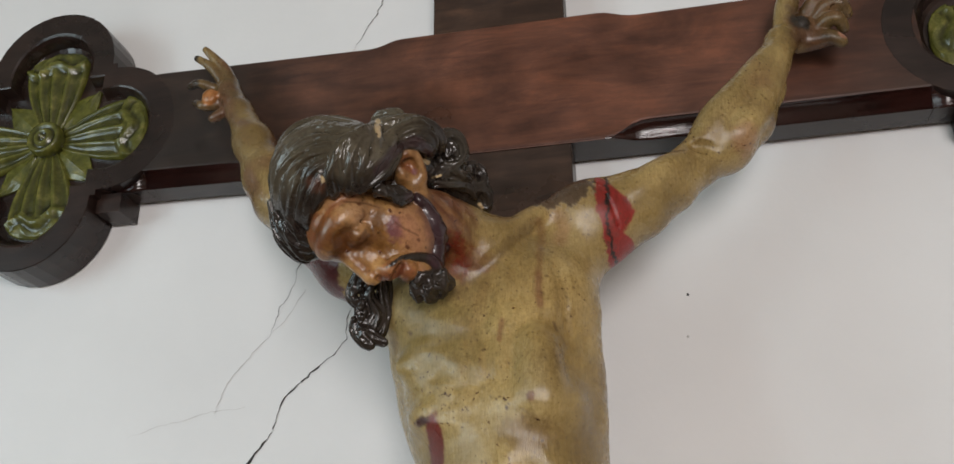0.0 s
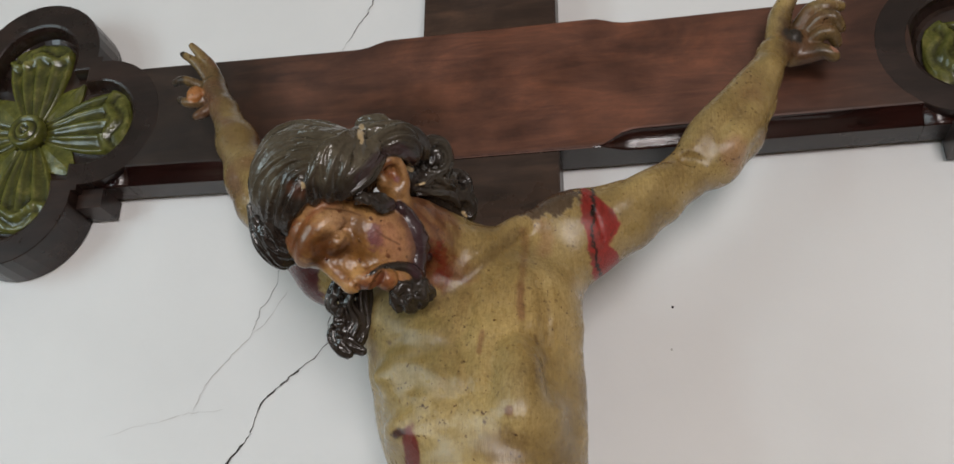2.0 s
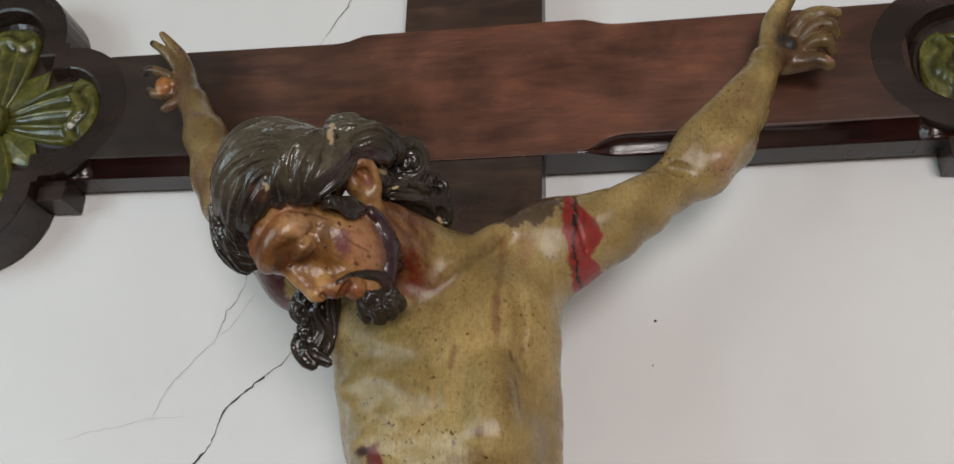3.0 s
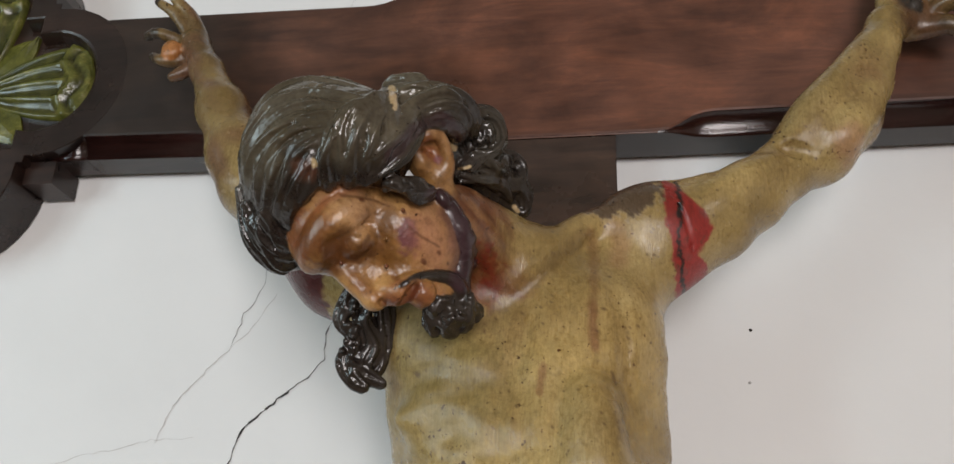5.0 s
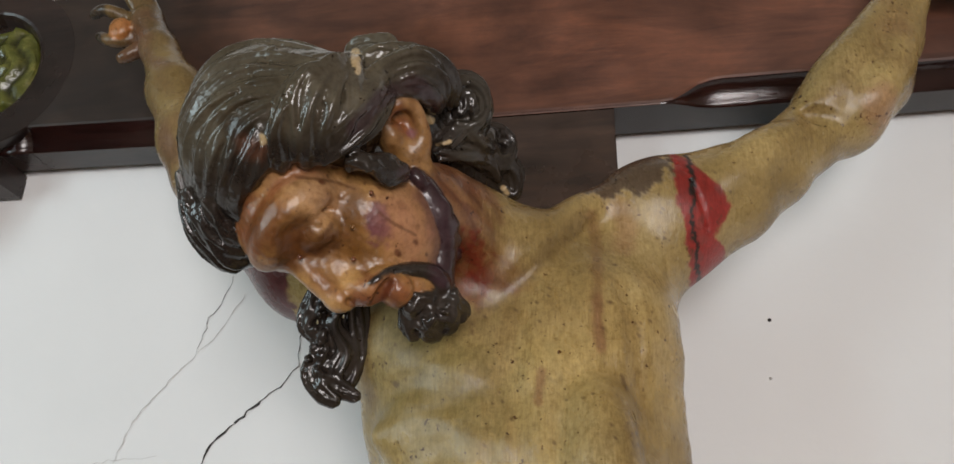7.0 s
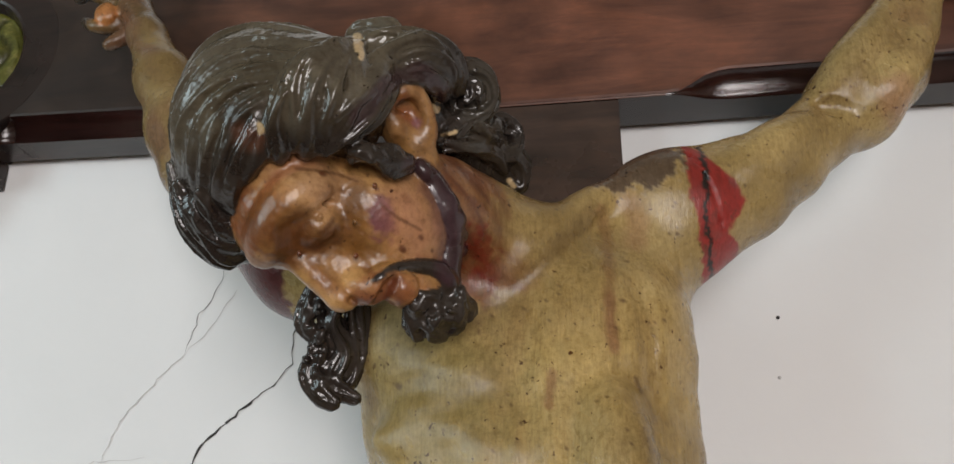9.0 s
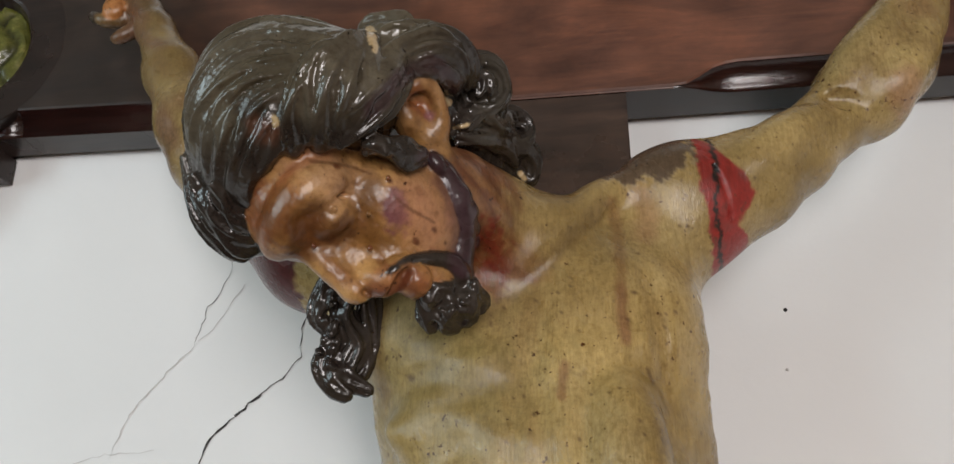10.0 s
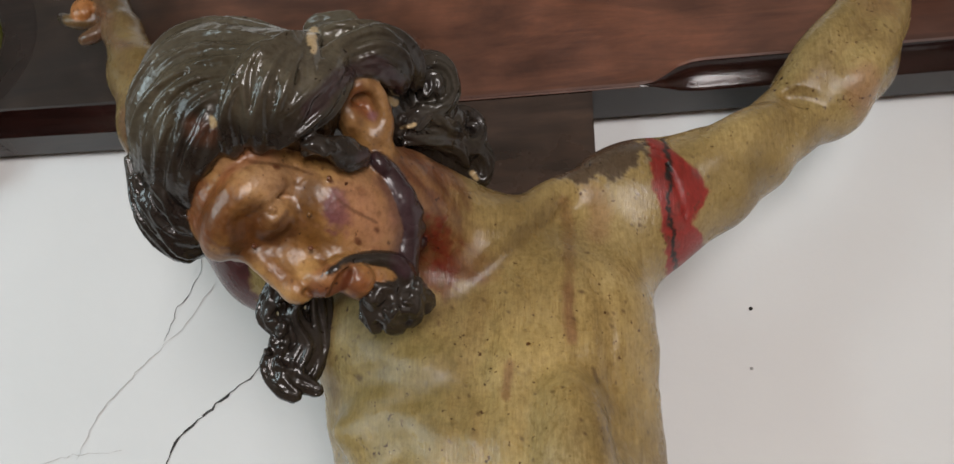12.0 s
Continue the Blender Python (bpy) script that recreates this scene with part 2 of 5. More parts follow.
slab("upright", [(-0.144, 0.62), (0.036, 0.62), (0.036, 1.9655), (-0.144, 1.9655)], -0.0635, YB, BROWN_WOOD)
slab("upright", [(-0.144, 2.1585), (0.036, 2.1585), (0.036, 2.62), (-0.144, 2.62)], -0.058, YB, BROWN_WOOD)


def quatrefoil_outline(cx, cz, lobe, reach, corner, steps=18):
    """Four round lobes laid over a square, whose corners stand out between them."""
    pts = []
    sweep = math.acos((corner - reach) / lobe)
    for q in range(4):
        mid = q * math.pi / 2
        ox, oz = cx + reach * math.cos(mid), cz + reach * math.sin(mid)
        for i in range(steps + 1):
            a = mid + sweep * (2 * i / steps - 1)
            pts.append((ox + lobe * math.cos(a), oz + lobe * math.sin(a)))
        d = mid + math.pi / 4
        pts.append((cx + corner * 1.4142 * math.cos(d), cz + corner * 1.4142 * math.sin(d)))
    return pts


def petal(cx, cz, q):
    """A ribbed shell with a turned lip, pointing outwards."""
    bm = bmesh.new()
    mid = q * math.pi / 2 + math.radians(4)
    rows, under = [], []
    for i in range(27):
        s = i / 26
        half = 0.013 + 0.035 * math.sin(min(1.0, s * 1.2) * math.pi / 2) if s < 0.84 else 0.047 * math.sqrt(max(0.0, 1 - ((s - 0.84) / 0.16) ** 2)) + 0.001
        row = []
        for j in range(29):
            c = -1 + j / 14
            length = 0.016 + 0.138 * s
            heave = 0.011 * math.sin(s * math.pi * 0.9) * (1 - 0.6 * c * c)
            groove = -0.0050 * abs(math.sin(c * math.pi * 2.0)) ** 0.7 * min(1, 4 * s) * (1 if s < 0.76 else 0.15)
            lip_at = 0.80 + 0.06 * math.cos(c * math.pi * 1.6)
            lip = 0.0070 * math.exp(-((s - lip_at) / 0.03) ** 2) - 0.003 * math.exp(-((s - lip_at - 0.06) / 0.03) ** 2)
            y = -0.047 - heave - groove - lip
            pz = c * half
            row.append(bm.verts.new((cx + length * math.cos(mid) - pz * math.sin(mid), y, cz + length * math.sin(mid) + pz * math.cos(mid))))
        rows.append(row)
    for a, b in zip(rows, rows[1:]):
        for j in range(28):
            bm.faces.new((a[j], a[j + 1], b[j + 1], b[j]))
    rim = [e for e in bm.edges if e.is_boundary]
    made = bmesh.ops.extrude_edge_only(bm, edges=rim)["geom"]
    for v in made:
        if isinstance(v, bmesh.types.BMVert):
            v.co.y = -0.038
    bmesh.ops.recalc_face_normals(bm, faces=bm.faces[:])
    return bm


def sepal(cx, cz, q):
    bm = bmesh.new()
    d = q * math.pi / 2 + math.pi / 4 + math.radians(4)
    e, s2 = (math.cos(d), math.sin(d)), (-math.sin(d), math.cos(d))
    rows = []
    for along, half in ((0.03, 0.010), (0.05, 0.020), (0.072, 0.021), (0.090, 0.011), (0.104, 0.001)):
        ring = [(cx + e[0] * along + s2[0] * half * c, -0.043 - 0.005 * (1 - abs(c)), cz + e[1] * along + s2[1] * half * c) for c in (-1, -0.5, 0, 0.5, 1)]
        ring += [(cx + e[0] * along + s2[0] * half, -0.038, cz + e[1] * along + s2[1] * half), (cx + e[0] * along - s2[0] * half, -0.038, cz + e[1] * along - s2[1] * half)]
        rows.append(ring)
    loft(bm, rows)
    return bm


def button(cx, cz):
    bm = bmesh.new()
    rows = []
    for r, y in ((0.027, -0.040), (0.027, -0.056), (0.0255, -0.063), (0.0215, -0.065), (0.0175, -0.061), (0.015, -0.061), (0.0125, -0.066), (0.009, -0.067), (0.0065, -0.063), (0.004, -0.063), (0.002, -0.067)):
        rows.append([(cx + r * math.cos(a * math.pi / 12), y, cz + r * math.sin(a * math.pi / 12)) for a in range(24)])
    loft(bm, rows)
    return bm


def cross_end(cx, cz, shift):
    outline = quatrefoil_outline(cx, cz, 0.100, 0.112, 0.108)
    hollow = quatrefoil_outline(cx, cz, 0.067, 0.105, 0.088)
    bm = bmesh.new()

    def ring(points, k, y):
        return [(cx + (x - cx) * k, y, cz + (z - cz) * k) for x, z in points]

    loft(bm, [ring(outline, 1, -0.003), ring(outline, 1, -0.0642), ring(outline, 0.996, -0.0652), ring(hollow, 1.03, -0.0652), ring(hollow, 1.005, -0.0638),
              ring(hollow, 0.985, -0.058), ring(hollow, 0.955, -0.044), ring(hollow, 0.92, -0.040)])
    for side in (-1, 1):
        add_box(bm, cx + side * 0.121 - 0.018, cx + side * 0.121 + 0.018, -0.050, -0.004, cz - 0.1285, cz - 0.1005)
    end = part("rosette_block", bm, BLOCK_WOOD, cross, "dark stained quatrefoil block with a carved green rosette")
    cx, cz = cx + shift, cz - 0.003
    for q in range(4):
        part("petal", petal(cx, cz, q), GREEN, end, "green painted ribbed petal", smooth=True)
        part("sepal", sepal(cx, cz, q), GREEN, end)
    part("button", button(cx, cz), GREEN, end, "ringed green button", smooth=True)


cross_end(-0.728, 2.0725, 0.005)
cross_end(0.632, 2.071, 0.0)


def moulding_return(x0, x1, up):
    """The lowest edge of the beam with its cove, run on under the block."""
    bm = bmesh.new()
    low, edge = 1.966 + up, 1.990 + up
    rings = []
    for x in (x0, x1):
        ring = [(x, YF + 0.0003, 2.000 + up), (x, YF + 0.0003, edge)]
        ring += [(x, YF + 0.0015 + 0.0150 * math.sin(i * math.pi / 12), low + (edge - 0.002 - low) * math.cos(i * math.pi / 12)) for i in range(7)]
        rings.append(ring + [(x, YB, low), (x, YB, 2.000 + up)])
    loft(bm, rings)
    for f in bm.faces:
        f.smooth = len(f.verts) == 4 and all(low - 0.001 < v.co.z < edge - 0.001 and v.co.y < YB - 0.005 for v in f.verts)
        f.material_index = 0 if f.smooth else 1
    return part("moulding", bm, (MOULD_WOOD, BLOCK_WOOD), cross, "dark varnished moulding")


moulding_return(-0.5535, -0.598, 0.0062)
moulding_return(0.4625, 0.502, 0.0014)

# ---- the carved figure: one mesh, shaped by blending round forms ----


class Field:
    """A sampled distance field in which round forms are blended."""

    def __init__(self, low, high, step):
        self.low, self.step = np.array(low, float), step
        self.shape = tuple(int(math.ceil((b - a) / step)) + 1 for a, b in zip(low, high))
        self.f = np.full(self.shape, 0.05, np.float32)

    def window(self, low, high):
        i0 = np.clip(np.floor((np.array(low) - self.low) / self.step).astype(int), 0, None)
        i1 = np.minimum(np.ceil((np.array(high) - self.low) / self.step).astype(int) + 1, self.shape)
        if (i1 <= i0).any():
            return None, None
        cut = tuple(slice(a, b) for a, b in zip(i0, i1))
        axes = [(self.low[a] + self.step * np.arange(i0[a], i1[a])).astype(np.float32) for a in range(3)]
        return cut, np.meshgrid(*axes, indexing="ij", sparse=True)

    def blend(self, cut, d, k, how):
        old = self.f[cut]
        if how == "cut":
            d = -d
            h = np.clip(0.5 - 0.5 * (old - d) / k, 0, 1)
            self.f[cut] = old + (d - old) * h + k * h * (1 - h)
        else:
            h = np.clip(0.5 + 0.5 * (old - d) / k, 0, 1)
            self.f[cut] = old + (d - old) * h - k * h * (1 - h)

    def ellipsoid(self, centre, radii, frame=None, k=0.01, how="add"):
        """frame: 3 x 3, whose columns are the ellipsoid's own axes."""
        c, r = np.array(centre, float), np.array(radii, float)
        turn = np.eye(3) if frame is None else np.array(frame, float)
        reach = np.sqrt(((turn * r) ** 2).sum(1)) + 2.2 * k
        cut, g = self.window(c - reach, c + reach)
        if cut is None:
            return
        p = [g[i] - np.float32(c[i]) for i in range(3)]
        q = [sum(np.float32(turn[i, a]) * p[i] for i in range(3)) for a in range(3)]
        k0 = np.sqrt(sum((q[a] / np.float32(r[a])) ** 2 for a in range(3)))
        k1 = np.sqrt(sum((q[a] / np.float32(r[a] ** 2)) ** 2 for a in range(3))) + 1e-6
        self.blend(cut, k0 * (k0 - 1) / k1, k, how)

    def limb(self, a, b, ra, rb, k=0.01, how="add"):
        a, b = np.array(a, float), np.array(b, float)
        m = max(ra, rb) + 2.2 * k
        cut, g = self.window(np.minimum(a, b) - m, np.maximum(a, b) + m)
        if cut is None:
            return
        ab = b - a
        t = sum((g[i] - np.float32(a[i])) * np.float32(ab[i]) for i in range(3)) / np.float32(ab @ ab + 1e-12)
        t = np.clip(t, 0, 1)
        t = t * t * (3 - 2 * t) * 0.35 + t * 0.65
        d = np.sqrt(sum((g[i] - np.float32(a[i]) - t * np.float32(ab[i])) ** 2 for i in range(3))) - (np.float32(ra) + t * np.float32(rb - ra))
        self.blend(cut, d, k, how)

    def lock(self, points, radii, k=0.003, how="add", steps=5):
        """A tapering strand through a few places."""
        pts, rad = smooth_line(points, steps), np.interp(np.linspace(0, 1, (len(points) - 1) * steps + 1), np.linspace(0, 1, len(radii)), radii)
        for p, q, r1, r2 in zip(pts, pts[1:], rad, rad[1:]):
            self.limb(p, q, r1, r2, k, how)


def smooth_line(points, steps):
    """A Catmull-Rom line through the places given."""
    p = [np.array(v, float) for v in points]
    p = [2 * p[0] - p[1], *p, 2 * p[-1] - p[-2]]
    out = []
    for i in range(1, len(p) - 2):
        for s in range(steps):
            t = s / steps
            out.append(0.5 * (2 * p[i] + (p[i + 1] - p[i - 1]) * t + (2 * p[i - 1] - 5 * p[i] + 4 * p[i + 1] - p[i + 2]) * t * t + (3 * p[i] - p[i - 1] - 3 * p[i + 1] + p[i + 2]) * t ** 3))
    out.append(p[-2])
    return out


def skin(f, low, step):
    """The surface where a sampled field is zero: places and four-sided faces."""
    s = f < 0
    n = np.zeros(tuple(v - 1 for v in f.shape), np.int8)
    for a in (0, 1):
        for b in (0, 1):
            for c in (0, 1):
                n += s[a:s.shape[0] - 1 + a, b:s.shape[1] - 1 + b, c:s.shape[2] - 1 + c]
    cells = np.argwhere((n > 0) & (n < 8))
    number = np.full(n.shape, -1, np.int32)
    number[tuple(cells.T)] = np.arange(len(cells))
    total, count = np.zeros((len(cells), 3)), np.zeros(len(cells))
    corners = [(a, b, c) for a in (0, 1) for b in (0, 1) for c in (0, 1)]
    for i, p in enumerate(corners):
        for q in corners[i + 1:]:
            if sum(abs(u - v) for u, v in zip(p, q)) == 1:
                fa, fb = f[tuple((cells + p).T)], f[tuple((cells + q).T)]
                hit = (fa < 0) != (fb < 0)
                t = np.where(hit, fa / np.where(hit, fa - fb, 1), 0)[:, None]
                total += np.where(hit[:, None], np.array(p) + t * (np.array(q) - np.array(p)), 0)
                count += hit
    places = (cells + total / count[:, None]) * step + low
    faces = []
    for axis in range(3):
        b, c = (axis + 1) % 3, (axis + 2) % 3
        one, two = [slice(1, -1)] * 3, [slice(1, -1)] * 3
        one[axis], two[axis] = slice(0, -1), slice(1, None)
        sa, sb = s[tuple(one)], s[tuple(two)]
        for flip in (False, True):
            at = np.argwhere((sa & ~sb) if not flip else (~sa & sb))
            at[:, b] += 1
            at[:, c] += 1
            ring = []
            for db, dc in ((-1, -1), (0, -1), (0, 0), (-1, 0)):
                cell = at.copy()
                cell[:, b] += db
                cell[:, c] += dc
                ring.append(number[tuple(cell.T)])
            quad = np.stack(ring[::-1] if flip else ring, 1)
            faces.append(quad[(quad >= 0).all(1)])
    return places, np.concatenate(faces)


def sample(field, p):
    """The field's value at any places, blended between its samples."""
    q = np.clip((p - field.low) / field.step, 0, np.array(field.shape) - 1.001)
    i = q.astype(int)
    t = q - i
    total = 0
    for a in (0, 1):
        for b in (0, 1):
            for c in (0, 1):
                w = (t[:, 0] if a else 1 - t[:, 0]) * (t[:, 1] if b else 1 - t[:, 1]) * (t[:, 2] if c else 1 - t[:, 2])
                total = total + w * field.f[i[:, 0] + a, i[:, 1] + b, i[:, 2] + c]
    return total


def fuzz(p, scale, seed=0.0):
    """A cheap smooth noise from -1 to 1 for many places at once."""
    q = p * scale + seed
    v = np.zeros(len(p))
    for i, (a, b, c) in enumerate(((1.0, 0.6, -0.4), (-0.5, 1.1, 0.7), (0.8, -0.7, 1.2), (1.9, 1.3, 0.4), (-1.2, 2.1, -1.6), (2.6, -1.1, 2.3))):
        v += np.sin(a * q[:, 0] + b * q[:, 1] + c * q[:, 2] + 1.7 * i + seed + 0.8 * np.sin(b * q[:, 2] - a * q[:, 1] + i)) / (1 + 0.25 * i)
    return v / 3.2


def soften(x, low, high):
    t = np.clip((x - low) / (high - low), 0, 1)
    return t * t * (3 - 2 * t)


def dab(colour, mask, tone):
    """Lays a tone over the paint where the mask says."""
    colour += (np.array(tone) - colour) * np.clip(mask, 0, 1)[:, None]


STEP = 0.00115  # sampling of the head
# the head's own frame: a across, b up, c out towards the room, in millimetres
HEAD_AT = np.array((-0.1327, -0.3400, 1.7621))
HEAD_TURN = np.array(((0.9625, 0.2648, 0.0587), (0.0609, -0.4221, 0.9045), (0.2643, -0.8670, -0.4224)))


def hp(a, b, c):
    return HEAD_AT + (np.array((a, b, c)) * 0.001) @ HEAD_TURN


def tilted(degrees):
    """Axes for a form in the head's frame, turned in its own face by degrees."""
    t = radians(degrees)
    local = np.array(((math.cos(t), math.sin(t), 0), (-math.sin(t), math.cos(t), 0), (0, 0, 1)))
    return (local @ HEAD_TURN).T


def fingers(g, lines):
    for radii, pts in lines:
        g.lock(pts, [0.88 * r for r in radii], k=0.0022, steps=4)


def build_body():
    g = Field((-0.50, -0.335, 1.30), (0.41, -0.040, 2.175), 0.0019)
    # trunk
    g.ellipsoid((-0.042, -0.180, 1.655), (0.104, 0.090, 0.150), k=0.03)
    g.ellipsoid((-0.016, -0.196, 1.50), (0.082, 0.096, 0.20), k=0.045)
    g.limb((-0.140, -0.185, 1.742), (0.020, -0.190, 1.738), 0.045, 0.042, k=0.028)
    g.ellipsoid((-0.100, -0.218, 1.705), (0.050, 0.046, 0.045), k=0.03)
    g.ellipsoid((0.012, -0.218, 1.708), (0.050, 0.046, 0.045), k=0.03)
    # uneven ribs and the edge of the rib cage
    rng = random.Random(11)
    for side in (-1, 1):
        for i in range(4):
            z = 1.672 - 0.031 * i
            for n in range(3):
                if side < 0 and i > 1 and n == 2:
                    continue
                x = -0.038 + side * (0.030 + 0.024 * n)
                g.ellipsoid((x, -0.252 + 0.010 * n * n, z + 0.007 * n + rng.uniform(-0.003, 0.003)), (0.020, 0.019 + rng.uniform(-0.003, 0.003), 0.008), k=0.022)
    for x, y, z in ((-0.040, -0.267, 1.630), (-0.104, -0.252, 1.638)):
        g.ellipsoid((x, y, z), (0.020, 0.008, 0.007), k=0.020)
    g.ellipsoid((0.014, -0.262, 1.590), (0.030, 0.024, 0.018), k=0.03)
    g.ellipsoid((0.012, -0.318, 1.478), (0.048, 0.045, 0.098), k=0.006, how="cut")
    g.lock([(0.012, -0.270, 1.650), (0.014, -0.276, 1.620), (0.014, -0.277, 1.590)], [0.006, 0.009, 0.010], k=0.020)
    g.ellipsoid((-0.040, -0.290, 1.70), (0.007, 0.016, 0.05), k=0.018, how="cut")
    g.ellipsoid((0.008, -0.292, 1.592), (0.0035, 0.004, 0.0035), k=0.004)
    # collar bones and the hollow above them
    g.lock([(-0.046, -0.253, 1.736), (-0.025, -0.249, 1.757), (-0.004, -0.236, 1.782), (0.018, -0.218, 1.803)], [0.008, 0.008, 0.0085, 0.008], k=0.008)
    g.lock([(-0.055, -0.275, 1.709), (-0.032, -0.271, 1.730), (-0.006, -0.262, 1.756), (0.009, -0.250, 1.776)], [0.005, 0.0065, 0.0065, 0.004], k=0.010, how="cut")
    g.ellipsoid((-0.024, -0.232, 1.782), (0.017, 0.018, 0.010), k=0.016, how="cut")
    g.ellipsoid((-0.038, -0.240, 1.750), (0.010, 0.012, 0.012), k=0.012)
    # arm on the +x side
    arm = [((0.030, -0.188, 1.758), 0.041), ((0.072, -0.178, 1.804), 0.0425), ((0.111, -0.172, 1.821), 0.0345), ((0.146, -0.161, 1.846), 0.0280),
           ((0.176, -0.150, 1.873), 0.0240), ((0.209, -0.138, 1.903), 0.0330), ((0.237, -0.128, 1.937), 0.0325), ((0.261, -0.122, 1.976), 0.0250), ((0.278, -0.119, 2.010), 0.0185), ((0.294, -0.116, 2.041), 0.0175)]
    for (p, r), (q, s) in zip(arm, arm[1:]):
        g.limb(p, q, r, s, k=0.015)
    g.ellipsoid((0.050, -0.192, 1.805), (0.037, 0.038, 0.032), k=0.016)
    g.ellipsoid((0.225, -0.155, 1.903), (0.016, 0.014, 0.018), k=0.015)
    # forearm muscles and tendons, the fold at the elbow
    g.lock([(0.184, -0.158, 1.888), (0.205, -0.162, 1.924), (0.235, -0.149, 1.963), (0.268, -0.135, 2.010)], [0.008, 0.010, 0.008, 0.004], k=0.016)
    g.lock([(0.226, -0.163, 1.898), (0.250, -0.152, 1.932), (0.269, -0.139, 1.975), (0.290, -0.130, 2.025)], [0.007, 0.008, 0.006, 0.004], k=0.016)
    g.lock([(0.176, -0.172, 1.884), (0.188, -0.178, 1.880), (0.203, -0.177, 1.874)], [0.001, 0.002, 0.001], k=0.010, how="cut")
    g.lock([(0.105, -0.204, 1.818), (0.132, -0.190, 1.842), (0.160, -0.178, 1.864)], [0.005, 0.009, 0.005], k=0.016)
    # shallow groove from the shoulder down to the armpit
    g.lock([(0.032, -0.262, 1.738), (0.038, -0.266, 1.710), (0.041, -0.264, 1.680), (0.042, -0.258, 1.650)], [0.001, 0.002, 0.002, 0.001], k=0.012, how="cut")
    # nails into the beam
    for x, z in ((0.313, 2.058), (-0.418, 2.064)):
        g.limb((x, -0.118, z), (x, -0.058, z), 0.0045, 0.004, k=0.002)
    # the crack round the shoulder joint
    g.lock([(0.069, -0.216, 1.834), (0.084, -0.222, 1.806), (0.090, -0.216, 1.785), (0.087, -0.195, 1.770), (0.083, -0.178, 1.761)], [0.0014] * 5, k=0.001, how="cut", steps=8)
    # arm on the -x side
    arm = [((-0.140, -0.185, 1.756), 0.046), ((-0.198, -0.180, 1.783), 0.042), ((-0.256, -0.165, 1.838), 0.039), ((-0.300, -0.155, 1.878), 0.032), ((-0.322, -0.150, 1.913), 0.030), ((-0.353, -0.140, 1.971), 0.0235), ((-0.385, -0.125, 2.029), 0.0165)]
    for (p, r), (q, s) in zip(arm, arm[1:]):
        g.limb(p, q, r, s, k=0.015)
    # hand on the +x side: thumb up, fingers curled round the nail
    g.ellipsoid((0.324, -0.104, 2.056), (0.022, 0.014, 0.023), k=0.008)
    g.limb((0.294, -0.116, 2.041), (0.313, -0.107, 2.056), 0.0165, 0.017, k=0.01)
    fingers(g, [
        ([0.0150, 0.0150, 0.0115, 0.0080], [(0.300, -0.113, 2.060), (0.307, -0.114, 2.091), (0.318, -0.118, 2.113), (0.334, -0.122, 2.134)]),
        ([0.0110, 0.0105, 0.0095, 0.0075], [(0.328, -0.106, 2.080), (0.343, -0.118, 2.095), (0.359, -0.124, 2.095), (0.377, -0.112, 2.102)]),
        ([0.0100, 0.0100, 0.0090, 0.0070], [(0.335, -0.104, 2.070), (0.351, -0.122, 2.079), (0.364, -0.126, 2.077), (0.373, -0.114, 2.070)]),
        ([0.0100, 0.0095, 0.0085, 0.0070], [(0.337, -0.104, 2.057), (0.350, -0.120, 2.061), (0.360, -0.122, 2.059), (0.367, -0.110, 2.053)]),
        ([0.0130, 0.0120, 0.0100, 0.0080], [(0.316, -0.104, 2.043), (0.338, -0.108, 2.043), (0.350, -0.114, 2.040), (0.361, -0.112, 2.034)]),
    ])
    # blunt head of the nail in the palm
    g.ellipsoid((0.318, -0.121, 2.061), (0.010, 0.006, 0.009), k=0.002)
    # hand on the -x side with the wooden peg
    g.limb((-0.384, -0.125, 2.028), (-0.410, -0.112, 2.074), 0.0165, 0.0150, k=0.010)
    g.ellipsoid((-0.412, -0.110, 2.071), (0.015, 0.012, 0.025), k=0.008)
    fingers(g, [
        ([0.010, 0.0085, 0.007, 0.005], [(-0.407, -0.112, 2.084), (-0.420, -0.114, 2.108), (-0.433, -0.118, 2.123), (-0.447, -0.122, 2.138)]),
        ([0.009, 0.007, 0.006, 0.005], [(-0.418, -0.112, 2.085), (-0.432, -0.118, 2.104), (-0.442, -0.122, 2.114), (-0.459, -0.120, 2.127)]),
        ([0.008, 0.007, 0.006, 0.0055], [(-0.422, -0.112, 2.074), (-0.438, -0.120, 2.080), (-0.451, -0.124, 2.083), (-0.466, -0.116, 2.085)]),
        ([0.008, 0.007, 0.006, 0.0055], [(-0.419, -0.112, 2.055), (-0.433, -0.118, 2.049), (-0.442, -0.122, 2.049), (-0.455, -0.116, 2.058)]),
        ([0.009, 0.0075, 0.006], [(-0.405, -0.112, 2.049), (-0.417, -0.118, 2.034), (-0.427, -0.118, 2.029)]),
    ])
    g.ellipsoid((-0.431, -0.124, 2.060), (0.011, 0.006, 0.012), k=0.001)
    # neck with its long muscle
    g.limb((-0.040, -0.205, 1.755), hp(77.8, -16.7, -46), 0.042, 0.027, k=0.03)
    g.lock([hp(60.0, 0.0, -12), hp(82.1, -21.7, -30), hp(102.0, -41.3, -48), hp(113.2, -53.5, -56)], [0.008, 0.008, 0.007, 0.006], k=0.012)
